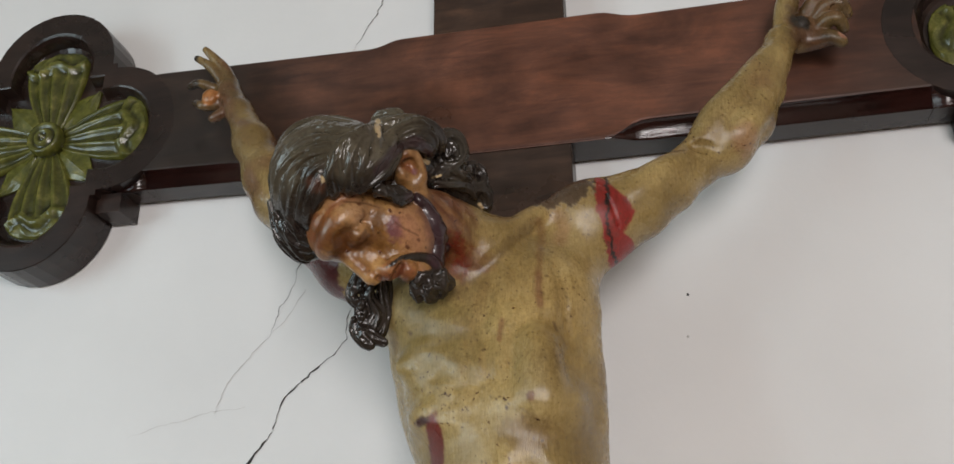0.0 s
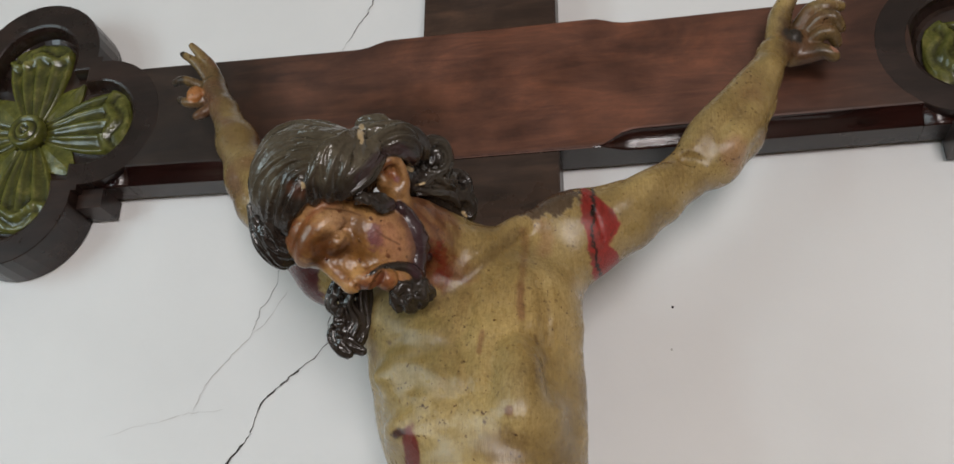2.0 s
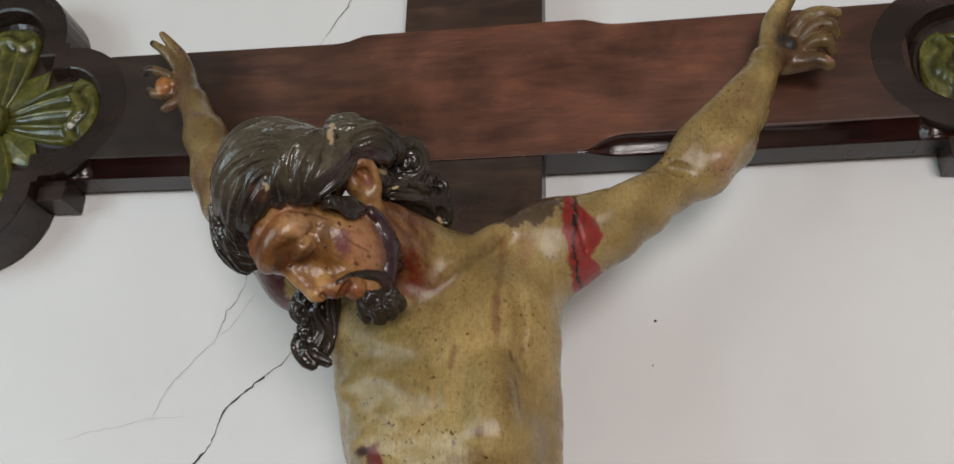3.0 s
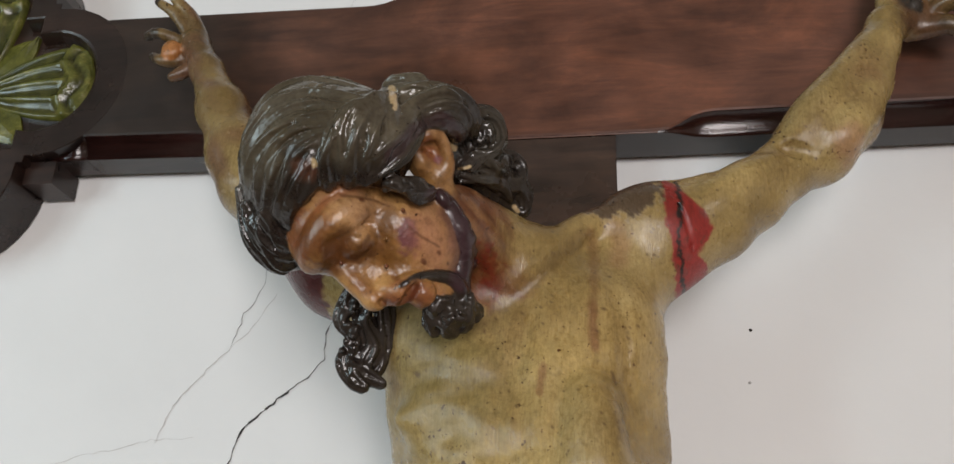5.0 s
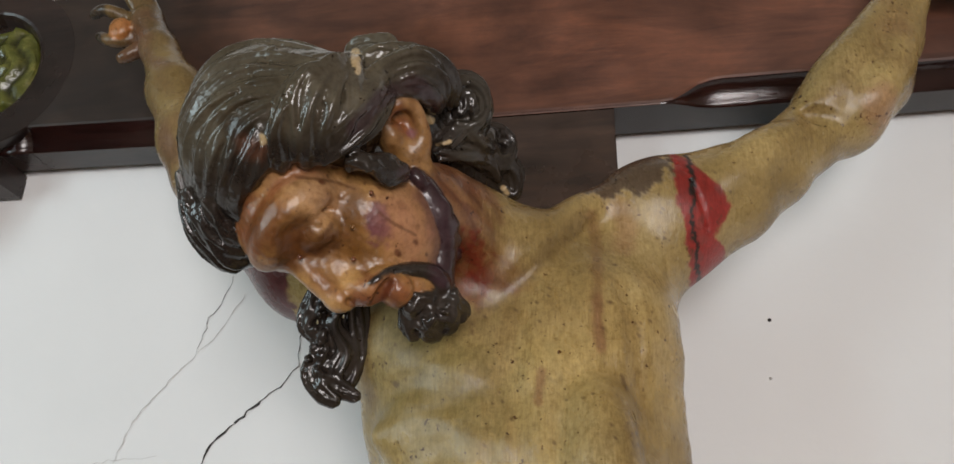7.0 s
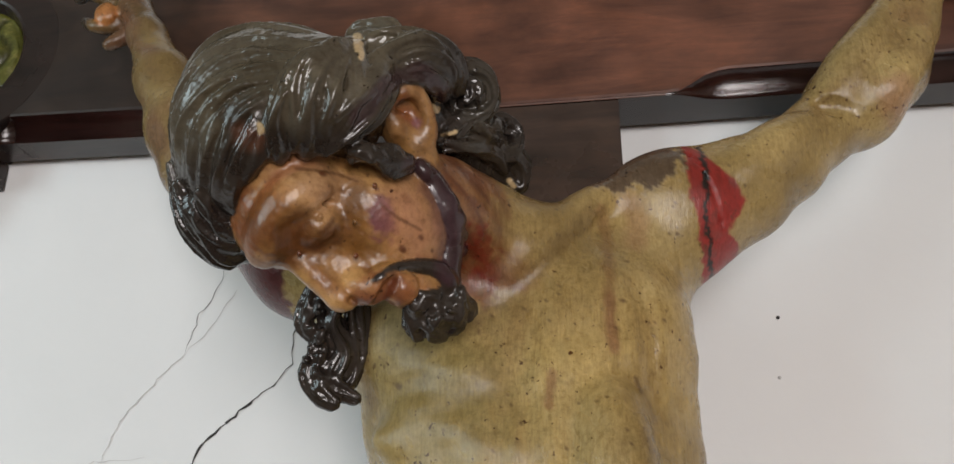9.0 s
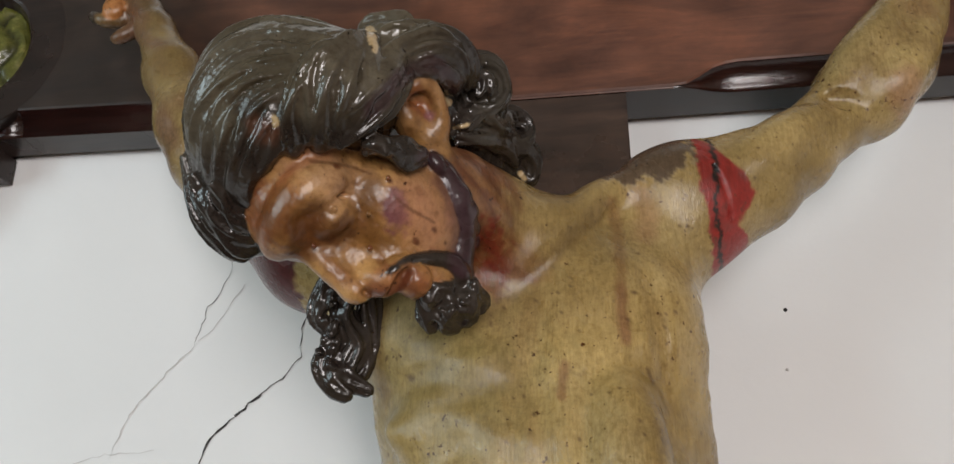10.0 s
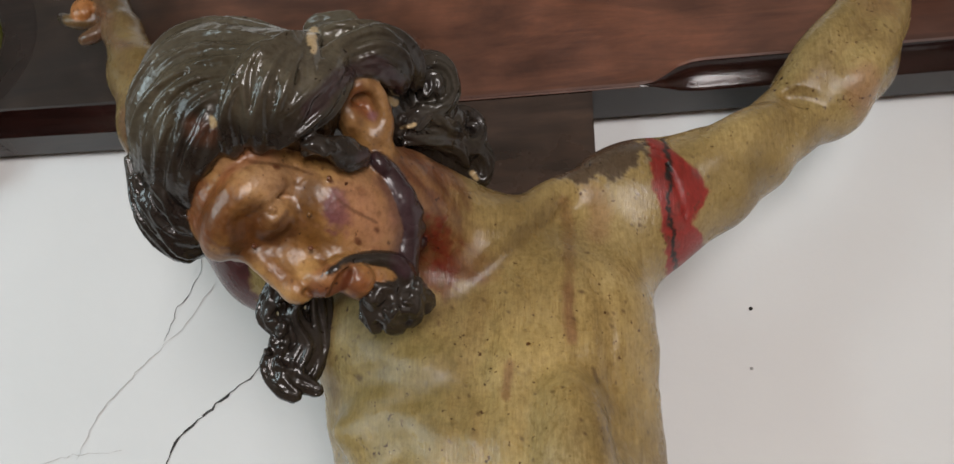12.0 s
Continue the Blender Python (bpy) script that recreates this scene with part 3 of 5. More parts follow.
    g.lock([hp(90.5, -8.4, -60), hp(117.5, -24.6, -78), hp(150.3, -34.9, -95)], [0.009, 0.009, 0.008], k=0.014)
    return g


def laid(h, base, line, radii, lift, strands=True):
    """A tress laid on the surface of a finished form along a line of the face's own a and b, in millimetres."""
    c = np.arange(80.0, -135.0, -1.0)
    pts = []
    for a, b in line:
        near = 1 - c / 508
        f = sample(base, HEAD_AT + np.stack([a * near, b * near, c], 1) * 0.001 @ HEAD_TURN)
        inside = np.nonzero(f < 0)[0]
        i = inside[0] if len(inside) else int(f.argmin())
        pts.append((a, b, c[i]))
    # even out the depth along the line
    for _ in range(2):
        pts = [(a, b, (pts[max(i - 1, 0)][2] + 2 * d + pts[min(i + 1, len(pts) - 1)][2]) / 4) for i, (a, b, d) in enumerate(pts)]
    p = np.array([hp(a * (1 - d / 508), b * (1 - d / 508), d) for a, b, d in pts])
    # sink or raise each place along the form's own normal
    e = 0.003
    slope = np.stack([sample(base, p + e * np.eye(3)[i]) - sample(base, p - e * np.eye(3)[i]) for i in range(3)], 1)
    slope /= np.linalg.norm(slope, axis=1)[:, None] + 1e-9
    off = np.clip(sample(base, p), -0.004, 0.006)
    out = list(p + slope * (lift - off)[:, None])
    if strands:
        tress(h, out, radii, k=0.0022)
    else:
        h.lock(out, radii, k=0.003)


def build_head():
    low, high = hp(0, 0, 0) - (0.13, 0.125, 0.165), hp(0, 0, 0) + (0.145, 0.165, 0.125)
    g = Field(low, high, STEP)
    # skull and face
    g.ellipsoid(hp(-27.1, 20.6, -22), (0.048, 0.050, 0.052), tilted(0), k=0.01)
    g.ellipsoid(hp(13.5, -20.6, -14), (0.056, 0.036, 0.040), tilted(-20), k=0.012)
    g.ellipsoid(hp(-27.3, -17.4, -6), (0.029, 0.028, 0.034), tilted(-20), k=0.012)
    g.ellipsoid(hp(21.4, -8.3, 2), (0.024, 0.018, 0.024), tilted(-30), k=0.014)
    g.ellipsoid(hp(44.5, -10.4, -14), (0.024, 0.034, 0.024), tilted(15), k=0.014)
    g.ellipsoid(hp(26.1, -46.7, 5), (0.019, 0.0130, 0.020), tilted(-15), k=0.010)
    g.ellipsoid(hp(47.3, -55.0, 0), (0.018, 0.016, 0.019), tilted(0), k=0.010)
    # brow ridge, eye hollow, lid
    g.lock([hp(-37.7, -36.8, 16), hp(-30.6, -22.6, 26), hp(-21.7, -7.8, 28), hp(-7.8, 0.0, 24)], [0.0025, 0.0042, 0.0046, 0.0035], k=0.014)
    g.ellipsoid(hp(-14.8, -27.0, 38), (0.013, 0.010, 0.011), tilted(-25), k=0.008, how="cut")
    g.ellipsoid(hp(2.9, -19.9, 41), (0.008, 0.010, 0.008), tilted(-25), k=0.010, how="cut")
    g.ellipsoid(hp(-8.0, -20.6, 22), (0.0130, 0.0100, 0.0110), tilted(30), k=0.004)
    g.lock([hp(-22.9, -26.0, 33), hp(-14.2, -26.5, 37), hp(-5.4, -22.6, 36), hp(-0.7, -16.2, 32)], [0.0006] * 4, k=0.0012, how="cut")
    g.lock([hp(-23.7, -18.8, 28), hp(-18.6, -10.6, 31), hp(-9.9, -6.9, 31), hp(-1.6, -8.8, 27)], [0.0007] * 4, k=0.003, how="cut")
    # nose
    g.limb(hp(-22.5, -37.2, 17), hp(2.1, -58.2, 23), 0.0058, 0.0068, k=0.006)
    g.limb(hp(-16.3, -32.4, 13), hp(9.3, -49.5, 15), 0.0068, 0.0078, k=0.010)
    g.ellipsoid(hp(4.9, -59.2, 23), (0.0076, 0.0066, 0.0078), tilted(-30), k=0.005)
    g.ellipsoid(hp(13.6, -52.0, 23), (0.0075, 0.0070, 0.0080), tilted(0), k=0.004)
    g.ellipsoid(hp(10.2, -60.1, 30), (0.0034, 0.0026, 0.0055), tilted(-20), k=0.002, how="cut")
    g.lock([hp(8.3, -40.5, 36), hp(15.8, -41.3, 35), hp(20.2, -47.9, 32)], [0.0014, 0.0018, 0.0014], k=0.004, how="cut")
    # lips
    g.lock([hp(16.1, -56.6, 22), hp(21.7, -53.3, 27), hp(27.5, -49.2, 27), hp(31.5, -46.3, 24)], [0.0044, 0.0050, 0.0044, 0.0024], k=0.006)
    g.lock([hp(24.7, -61.6, 30), hp(27.7, -55.6, 33), hp(31.6, -49.4, 32)], [0.0030, 0.0036, 0.0026], k=0.003, how="cut")
    g.lock([hp(34.2, -59.7, 21), hp(36.5, -55.4, 25), hp(38.5, -51.5, 25)], [0.0018, 0.0026, 0.0020], k=0.008)
    # ear
    g.ellipsoid(hp(40.5, 38.6, -3), (0.0135, 0.0170, 0.010), tilted(28), k=0.006)
    g.lock([hp(29.0, 35.5, 8), hp(31.5, 44.9, 10), hp(38.1, 51.2, 10), hp(46.3, 49.6, 7), hp(50.8, 40.0, 5), hp(52.0, 29.5, 3), hp(48.0, 23.5, 2)], [0.0014, 0.0018, 0.002, 0.002, 0.002, 0.0030, 0.003], k=0.005)
    g.ellipsoid(hp(40.0, 38.5, 8), (0.006, 0.0085, 0.006), tilted(28), k=0.005, how="cut")
    g.ellipsoid(hp(38.5, 39.5, 4), (0.0028, 0.0035, 0.006), tilted(28), k=0.002, how="cut")
    g.ellipsoid(hp(34.2, 33.5, 9), (0.004, 0.006, 0.004), tilted(20), k=0.003)
    g.limb(hp(34.6, 31.7, 2), hp(49.7, 14.2, -2), 0.008, 0.009, k=0.008)
    # neck up to the jaw
    g.limb(hp(64.4, -7.2, -34), hp(90.5, -23.7, -60), 0.025, 0.029, k=0.02)
    g.lock([hp(60.0, 0.0, -12), hp(82.1, -21.7, -30), hp(102.0, -41.3, -48)], [0.008, 0.008, 0.007], k=0.012)
    # moles and beads
    for spot in (hp(-4.6, 5.0, 26), hp(21.7, 0.6, 27), hp(-17.3, -34.8, 29), hp(11.6, -36.0, 29), hp(36.7, -33.4, 20), hp(47.6, -29.1, 12), hp(49.8, -20.9, 10), hp(11.4, -18.2, 31), hp(-6.3, -15.6, 33), hp(34.4, -20.0, 21)):
        g.ellipsoid(spot, (0.0017, 0.0017, 0.0017), k=0.001)

    h = Field(low, high, STEP)
    h.ellipsoid(hp(-36.4, 29.1, -22), (0.0535, 0.0600, 0.0590), tilted(0), k=0.01)
    h.ellipsoid(hp(-7.8, 44.4, 2), (0.038, 0.036, 0.043), tilted(20), k=0.016)
    h.ellipsoid(hp(-58.0, -15.5, -25), (0.026, 0.030, 0.026), tilted(20), k=0.012)
    h.ellipsoid(hp(36.5, 69.9, -34), (0.035, 0.023, 0.040), tilted(-15), k=0.012)
    h.ellipsoid(hp(80.4, 47.2, -62), (0.020, 0.025, 0.026), tilted(0), k=0.010)
    h.ellipsoid(hp(106.5, 21.1, -90), (0.018, 0.024, 0.022), tilted(0), k=0.010)
    h.limb(hp(48, 44, -34), hp(106, 8, -88), 0.016, 0.016, k=0.010)
    comb(h)
    # bare forehead and cheek under the hairline
    h.ellipsoid(hp(7.6, -29.9, 30), (0.062, 0.044, 0.052), tilted(-24), k=0.004, how="cut")
    base = Field(low, high, STEP)
    base.f = h.f.copy()
    # strands combed round the crown
    for line in ([(-1.3, 78.8), (-19.7, 84.8), (-43.1, 86.8), (-63.2, 81.8), (-75.9, 70.2), (-83.9, 55.5)],
                 [(-4.7, 74.2), (-26.4, 78.8), (-46.5, 79.5), (-64.2, 72.8), (-75.6, 59.5), (-82.6, 43.5), (-86.0, 27.8)],
                 [(-8.0, 68.8), (-29.8, 71.5), (-49.2, 71.5), (-65.9, 63.5), (-75.9, 48.8), (-81.9, 32.2), (-85.6, 12.2)],
                 [(-13.0, 64.8), (-33.1, 64.8), (-50.8, 62.2), (-64.2, 53.5), (-73.2, 40.2), (-79.3, 23.5), (-82.6, 2.8)],
                 [(-19.1, 60.2), (-36.5, 58.2), (-50.8, 53.5), (-62.5, 43.5), (-69.2, 30.2), (-74.2, 12.2), (-75.9, -7.8)],
                 [(-25.8, 53.5), (-40.8, 48.8), (-54.2, 41.8), (-62.5, 31.8), (-66.6, 16.8), (-69.2, -1.2), (-71.2, -13.2)],
                 [(-32.4, 46.8), (-43.1, 41.5), (-52.5, 33.5), (-57.5, 20.2), (-60.9, 4.2), (-65.9, -10.5)],
                 [(-36.5, 40.2), (-43.1, 31.8), (-48.8, 18.5), (-52.8, 2.8), (-57.9, -7.8)],
                 [(-34.4, 35.5), (-38.1, 22.2), (-42.8, 8.8), (-47.8, -1.2)],
                 [(-31.1, 42.2), (-32.1, 25.5), (-34.4, 9.5), (-37.8, -0.5)],
                 [(0.3, 80.8), (-13.0, 87.5), (-33.1, 90.2), (-53.2, 88.8), (-69.9, 80.2), (-80.6, 66.2)]):
        laid(h, base, line, [0.0026, 0.0044, 0.0048, 0.0044, 0.0026], -0.0022)
    # forelocks falling from the ridge to the brow
    for line in ([(0.3, 72.8), (-13.0, 66.2), (-23.1, 52.2), (-29.1, 35.5), (-29.8, 21.2), (-27.1, 12.2)],
                 [(5.7, 74.2), (-9.7, 64.5), (-17.1, 49.5), (-19.7, 32.8), (-21.1, 19.5)],
                 [(10.4, 77.5), (-1.3, 70.8), (-8.0, 56.2), (-11.4, 39.5), (-14.7, 24.5), (-17.1, 16.2)],
                 [(13.7, 78.8), (3.7, 69.5), (0.3, 56.2), (-1.3, 42.2), (-4.7, 27.8), (-9.7, 18.8)],
                 [(17.1, 81.5), (11.0, 69.5), (11.0, 56.2), (6.0, 42.2), (0.3, 28.8), (-3.0, 20.8)]):
        laid(h, base, line, [0.0040, 0.0062, 0.0066, 0.0056, 0.0026], 0.0008)
    # the great wave over the ear
    for line in ([(-3.7, 36.2), (5.7, 46.2), (15.7, 54.8), (22.4, 64.8), (33.8, 74.2), (47.2, 78.8), (57.2, 74.2), (63.9, 64.2), (65.6, 52.2)],
                 [(-6.4, 20.8), (2.3, 28.8), (15.7, 39.5), (24.4, 51.2), (35.8, 60.2), (47.2, 63.5), (55.2, 57.5), (59.9, 49.5)],
                 [(2.3, 39.5), (12.4, 48.8), (21.1, 58.8), (32.4, 67.5), (47.2, 70.8), (57.9, 64.8), (62.5, 54.8)]):
        laid(h, base, line, [0.0030, 0.0056, 0.0066, 0.0070, 0.0070, 0.0066, 0.0050], 0.0030)
    for line in ([(8.4, 82.2), (13.7, 89.5), (22.1, 92.8), (30.4, 89.5), (34.4, 82.2)],
                 [(17.7, 78.8), (27.1, 82.8), (40.5, 83.8), (52.5, 80.8), (62.5, 72.2), (66.2, 62.2)]):
        laid(h, base, line, [0.0040, 0.0060, 0.0064, 0.0060, 0.0040], -0.0020)
    # curls behind the ear
    for line in ([(65.6, 49.5), (68.9, 61.5), (75.9, 64.8), (82.3, 58.8), (84.9, 48.2), (80.6, 40.8), (71.2, 38.8)],
                 [(71.2, 46.2), (74.6, 53.5), (78.6, 52.8), (79.3, 46.8)],
                 [(59.9, 32.2), (70.6, 34.2), (83.3, 40.8)],
                 [(84.6, 34.2), (93.3, 36.2), (100.0, 30.8), (99.3, 21.5), (92.6, 18.2), (86.0, 22.8)],
                 [(90.0, 16.2), (99.3, 17.5), (103.3, 9.5), (102.7, 0.2), (98.0, 2.2)],
                 [(59.2, 27.5), (75.9, 24.2), (87.3, 18.2), (96.0, 8.2)],
                 [(67.2, 37.5), (80.6, 31.5), (89.3, 25.5), (94.6, 20.8)]):
        laid(h, base, line, [0.0050, 0.0064, 0.0064, 0.0058, 0.0036], 0.0020)
    # lock before the ear
    tress(h, [hp(8.8, 15.0, 30), hp(16.3, 18.8, 31), hp(24.5, 15.1, 29), hp(33.0, 10.2, 24), hp(42.1, 12.4, 16)], [0.003, 0.0055, 0.006, 0.006, 0.003], k=0.002)
    tress(h, [hp(22.1, 20.2, 28), hp(30.1, 19.1, 25), hp(38.7, 14.3, 17)], [0.003, 0.0045, 0.003], k=0.002)
    curls(h, [hp(11.2, 16.2, 33), hp(20.3, 16.9, 33), hp(29.9, 12.7, 28), hp(39.1, 12.3, 20)], 0.0035, 26, 8)
    # fringe low on the brow
    for line in ([(-86.0, 12.2), (-83.9, -3.8), (-76.6, -20.5), (-64.9, -36.5), (-54.8, -43.8)],
                 [(-81.9, 2.8), (-75.9, -12.2), (-68.2, -25.5), (-58.2, -36.5), (-51.2, -41.2)],
                 [(-74.9, -7.8), (-69.9, -17.2), (-61.5, -28.8), (-52.5, -35.2)],
                 [(-69.2, -1.2), (-64.5, -13.8), (-57.2, -23.2), (-50.5, -28.5)]):
        laid(h, base, line, [0.0040, 0.0058, 0.0060, 0.0036], -0.0005)
    # beard along the jaw, its points, moustache
    laid(h, g, [(44.5, 14.2), (51.2, 8.8), (58.5, -1.8), (64.5, -16.5), (67.6, -33.2), (66.6, -47.2), (65.2, -61.2)], [0.0030, 0.0050, 0.0078, 0.0090, 0.0092, 0.0098, 0.0100], -0.0052, False)
    for line in ([(61.5, -6.5), (65.6, -9.8)], [(66.2, -15.5), (69.6, -19.2)], [(67.6, -25.2), (71.2, -28.5)], [(68.2, -34.5), (71.2, -37.2)], [(67.6, -43.2), (70.9, -45.8)], [(66.2, -52.5), (69.2, -55.8)], [(61.9, -10.5), (64.5, -15.5)], [(64.5, -24.5), (66.6, -29.8)], [(64.5, -40.5), (66.6, -45.8)], [(47.2, 11.5), (51.2, 6.2)]):
        laid(h, g, line, [0.0030, 0.0034], 0.0002, False)
    h.ellipsoid(hp(55.9, -67.8, 2), (0.0165, 0.0145, 0.016), tilted(0), k=0.006)
    for tip in ([hp(45.6, -68.3, 10), hp(43.1, -76.9, 8), hp(47.3, -84.1, 6)], [hp(53.6, -71.2, 14), hp(55.0, -80.2, 10), hp(60.2, -84.4, 6)], [hp(62.6, -66.4, 14), hp(67.9, -73.8, 10), hp(63.6, -81.1, 6)], [hp(66.5, -60.3, 10), hp(74.2, -67.9, 4), hp(72.4, -75.0, 2)]):
        tress(h, tip, [0.0075, 0.006, 0.0035], k=0.002)
    laid(h, g, [(21.1, -53.2), (27.1, -49.8), (34.4, -45.8), (47.2, -44.2), (58.9, -47.2), (64.5, -55.8)], [0.0006, 0.0011, 0.0018, 0.0030, 0.0046, 0.0055], -0.0008, False)
    tress(h, [hp(41.6, -64.8, 18), hp(47.8, -61.2, 16), hp(55.3, -58.3, 14)], [0.004, 0.006, 0.005], k=0.003)
    curls(h, [hp(46.9, -72.7, 14), hp(56.9, -73.0, 14), hp(66.6, -67.1, 9)], 0.007, 12, 5)
    # long curled lock hanging behind the chin
    tress(h, [hp(-7.7, -58.2, -45), hp(-14.3, -72.9, -47), hp(-17.3, -83.9, -47), hp(-6.2, -95.6, -45), hp(-14.5, -111.0, -42), hp(-8.1, -124.2, -36), hp(-0.3, -129.4, -34)], [0.007, 0.007, 0.0065, 0.0065, 0.007, 0.006, 0.005], k=0.002)
    tress(h, [hp(3.9, -59.3, -47), hp(-2.1, -80.4, -46), hp(6.5, -99.6, -45), hp(-2.4, -116.8, -40), hp(12.7, -127.9, -38)], [0.008, 0.0075, 0.0075, 0.0075, 0.0045], k=0.002)
    tress(h, [hp(14.2, -65.9, -52), hp(13.2, -92.5, -50), hp(10.1, -114.4, -48), hp(2.6, -127.0, -42)], [0.008, 0.007, 0.006, 0.005], k=0.002)
    curls(h, [hp(-11.3, -72.3, -42), hp(-9.7, -93.9, -40), hp(-6.3, -115.1, -36)], 0.006, 22, 10)
    roughen(h, 0.00016)
    roughen(g, 0.00028)
    return g, h


def curls(h, points, spread, n, seed):
    """Small knobbly curls scattered along a line."""
    rng = random.Random(seed)
    line = smooth_line(points, 8)
    for _ in range(n):
        p = line[rng.randrange(len(line))] + np.array([rng.gauss(0, 1) for _ in range(3)]) * spread * 0.5
        r = rng.uniform(0.0018, 0.0030)
        q = p + np.array([rng.uniform(-1, 1) for _ in range(3)]) * 0.004
        h.limb(p, q, r, r * 0.7, k=0.003)


def tress(h, points, radii, k=0.003):
    """A lock with thinner strands twisting along its outside."""
    h.lock(points, [0.66 * r for r in radii], k=k)
    line = smooth_line(points, 3)
    n = len(line)
    out = HEAD_TURN[2]
    seed = float(points[0][0] * 977 + points[-1][2] * 613)
    for j, turn in enumerate((-0.5, 0.15, 0.8, 1.4, 2.0, 2.7, 3.5)):
        pts, rad = [], []
        thick = 0.27 + 0.07 * math.sin(seed + 2.3 * j)
        for i, p in enumerate(line):
            along = line[min(i + 1, n - 1)] - line[max(i - 1, 0)]
            side = np.cross(along, out)
            side /= np.linalg.norm(side) + 1e-9
            r = np.interp(i / (n - 1), np.linspace(0, 1, len(radii)), radii)
            a = turn + 0.5 * math.sin(2.2 * i / n * math.pi + turn * 2 + seed)
            reach = 0.80 + 0.12 * math.sin(3.1 * i / n * math.pi + seed + 1.9 * j)
            pts.append(p + r * reach * (math.cos(a) * side + math.sin(a) * out))
            rad.append(thick * r)
        h.lock(pts, rad, k=0.0005, steps=2)


def comb(h):
    """Cuts fine combed grooves into the rounded hair."""
    x, y, z = [(h.low[a] + h.step * np.arange(h.shape[a])).astype(np.float32) for a in range(3)]
    p = np.stack(np.meshgrid(x - HEAD_AT[0], y - HEAD_AT[1], z - HEAD_AT[2], indexing="ij"), -1).astype(np.float32)
    a, b, c = [p @ HEAD_TURN[i].astype(np.float32) * 1000 for i in range(3)]
    # strands turn round a point beside the ear
    r = np.hypot(a - 2, 1.05 * (b - 6))
    t = np.arctan2(b - 6, a - 2)
    drift = np.sin(0.085 * a + 0.06 * b + 0.05 * c) + np.sin(0.13 * b - 0.07 * a + 1.0)
    wave = r + 2.6 * np.sin(t * 3.1 + 0.06 * c) + 1.8 * np.sin(t * 6.1 + r * 0.15 + drift) + 2.2 * drift
    ridge = np.abs(np.sin(wave * 0.31)) ** 0.8 + 0.6 * np.abs(np.sin(wave * 0.83 + 1.2 * np.sin(t * 5.0 + drift)))
    fade = 0.45 + 0.55 * np.abs(np.sin(t * 2.7 + 0.08 * r + drift))
    h.f += (0.0010 * (0.85 - ridge) * fade).astype(np.float32)


def roughen(h, size):
    """A faint hand-carved unevenness over a finished field."""
    x, y, z = np.meshgrid(*[(h.low[a] + h.step * np.arange(h.shape[a])).astype(np.float32) * 1000 for a in range(3)], indexing="ij", sparse=True)
    n = np.sin(0.9 * x + 1.3 * np.sin(0.5 * z)) * np.sin(0.8 * y + np.sin(0.6 * x)) * np.sin(0.85 * z + 1.1 * np.sin(0.55 * y)) + 0.6 * np.sin(1.9 * x + y) * np.sin(1.7 * z - 0.8 * y)
    h.f += (size * n).astype(np.float32)


body = build_body()
face, hair = build_head()
places, faces, colours, finishes, brushed = [], [], [], [], []


def take(f, field, paint, brush):
    p, q = skin(f, field.low, field.step)
    c, r = paint(p)
    faces.append(q + sum(len(v) for v in places))
    places.append(p)
    colours.append(c)
    finishes.append(r)
    brushed.append(np.full(len(p), brush))


def blob(p, centre, size, edge=0.35, ragged=0.25, seed=0.0):
    """A soft-edged patch round a place."""
    d = np.sqrt((((p - np.array(centre)) / np.array(size)) ** 2).sum(1)) + ragged * fuzz(p, 300.0, seed) + 0.5 * ragged * fuzz(p, 900.0, seed + 3)
    return 1 - soften(d, 1 - edge, 1 + edge)


def runs(p, points, wide, edge=0.4, seed=0.0):
    """A painted run or line through a few places."""
    best = np.full(len(p), 9.0)
    line = smooth_line(points, 6)
    for a, b in zip(line, line[1:]):
        ab = b - a
        t = np.clip(((p - a) @ ab) / (ab @ ab), 0, 1)
        best = np.minimum(best, np.sqrt(((p - a - t[:, None] * ab) ** 2).sum(1)))
    d = best / wide + 0.3 * fuzz(p, 400.0, seed)
    return 1 - soften(d, 1 - edge, 1 + edge)


def runs_flat(p, points, wide, edge=0.5, ragged=0.3, seed=0.0):
    """A painted run on the front of the figure, laid out in the head's own a and b, in millimetres."""
    q = (p - HEAD_AT) @ HEAD_TURN.T * 1000
    near = 1 - q[:, 2] / 508
    a, b = q[:, 0] / near, q[:, 1] / near
    best = np.full(len(p), 999.0)
    line = [v[:2] for v in smooth_line([(u, v, 0) for u, v in points], 6)]
    for u, v in zip(line, line[1:]):
        d = v - u
        t = np.clip(((a - u[0]) * d[0] + (b - u[1]) * d[1]) / (d @ d), 0, 1)
        best = np.minimum(best, np.hypot(a - u[0] - t * d[0], b - u[1] - t * d[1]))
    return (1 - soften(best / wide + ragged * fuzz(p, 260.0, seed), 1 - edge, 1 + edge)) * (p[:, 1] < -0.17)


FLESH, RUST, BLOOD, MAROON, GREY = (0.37, 0.275, 0.118), (0.17, 0.060, 0.030), (0.30, 0.028, 0.024), (0.10, 0.022, 0.026), (0.105, 0.072, 0.046)


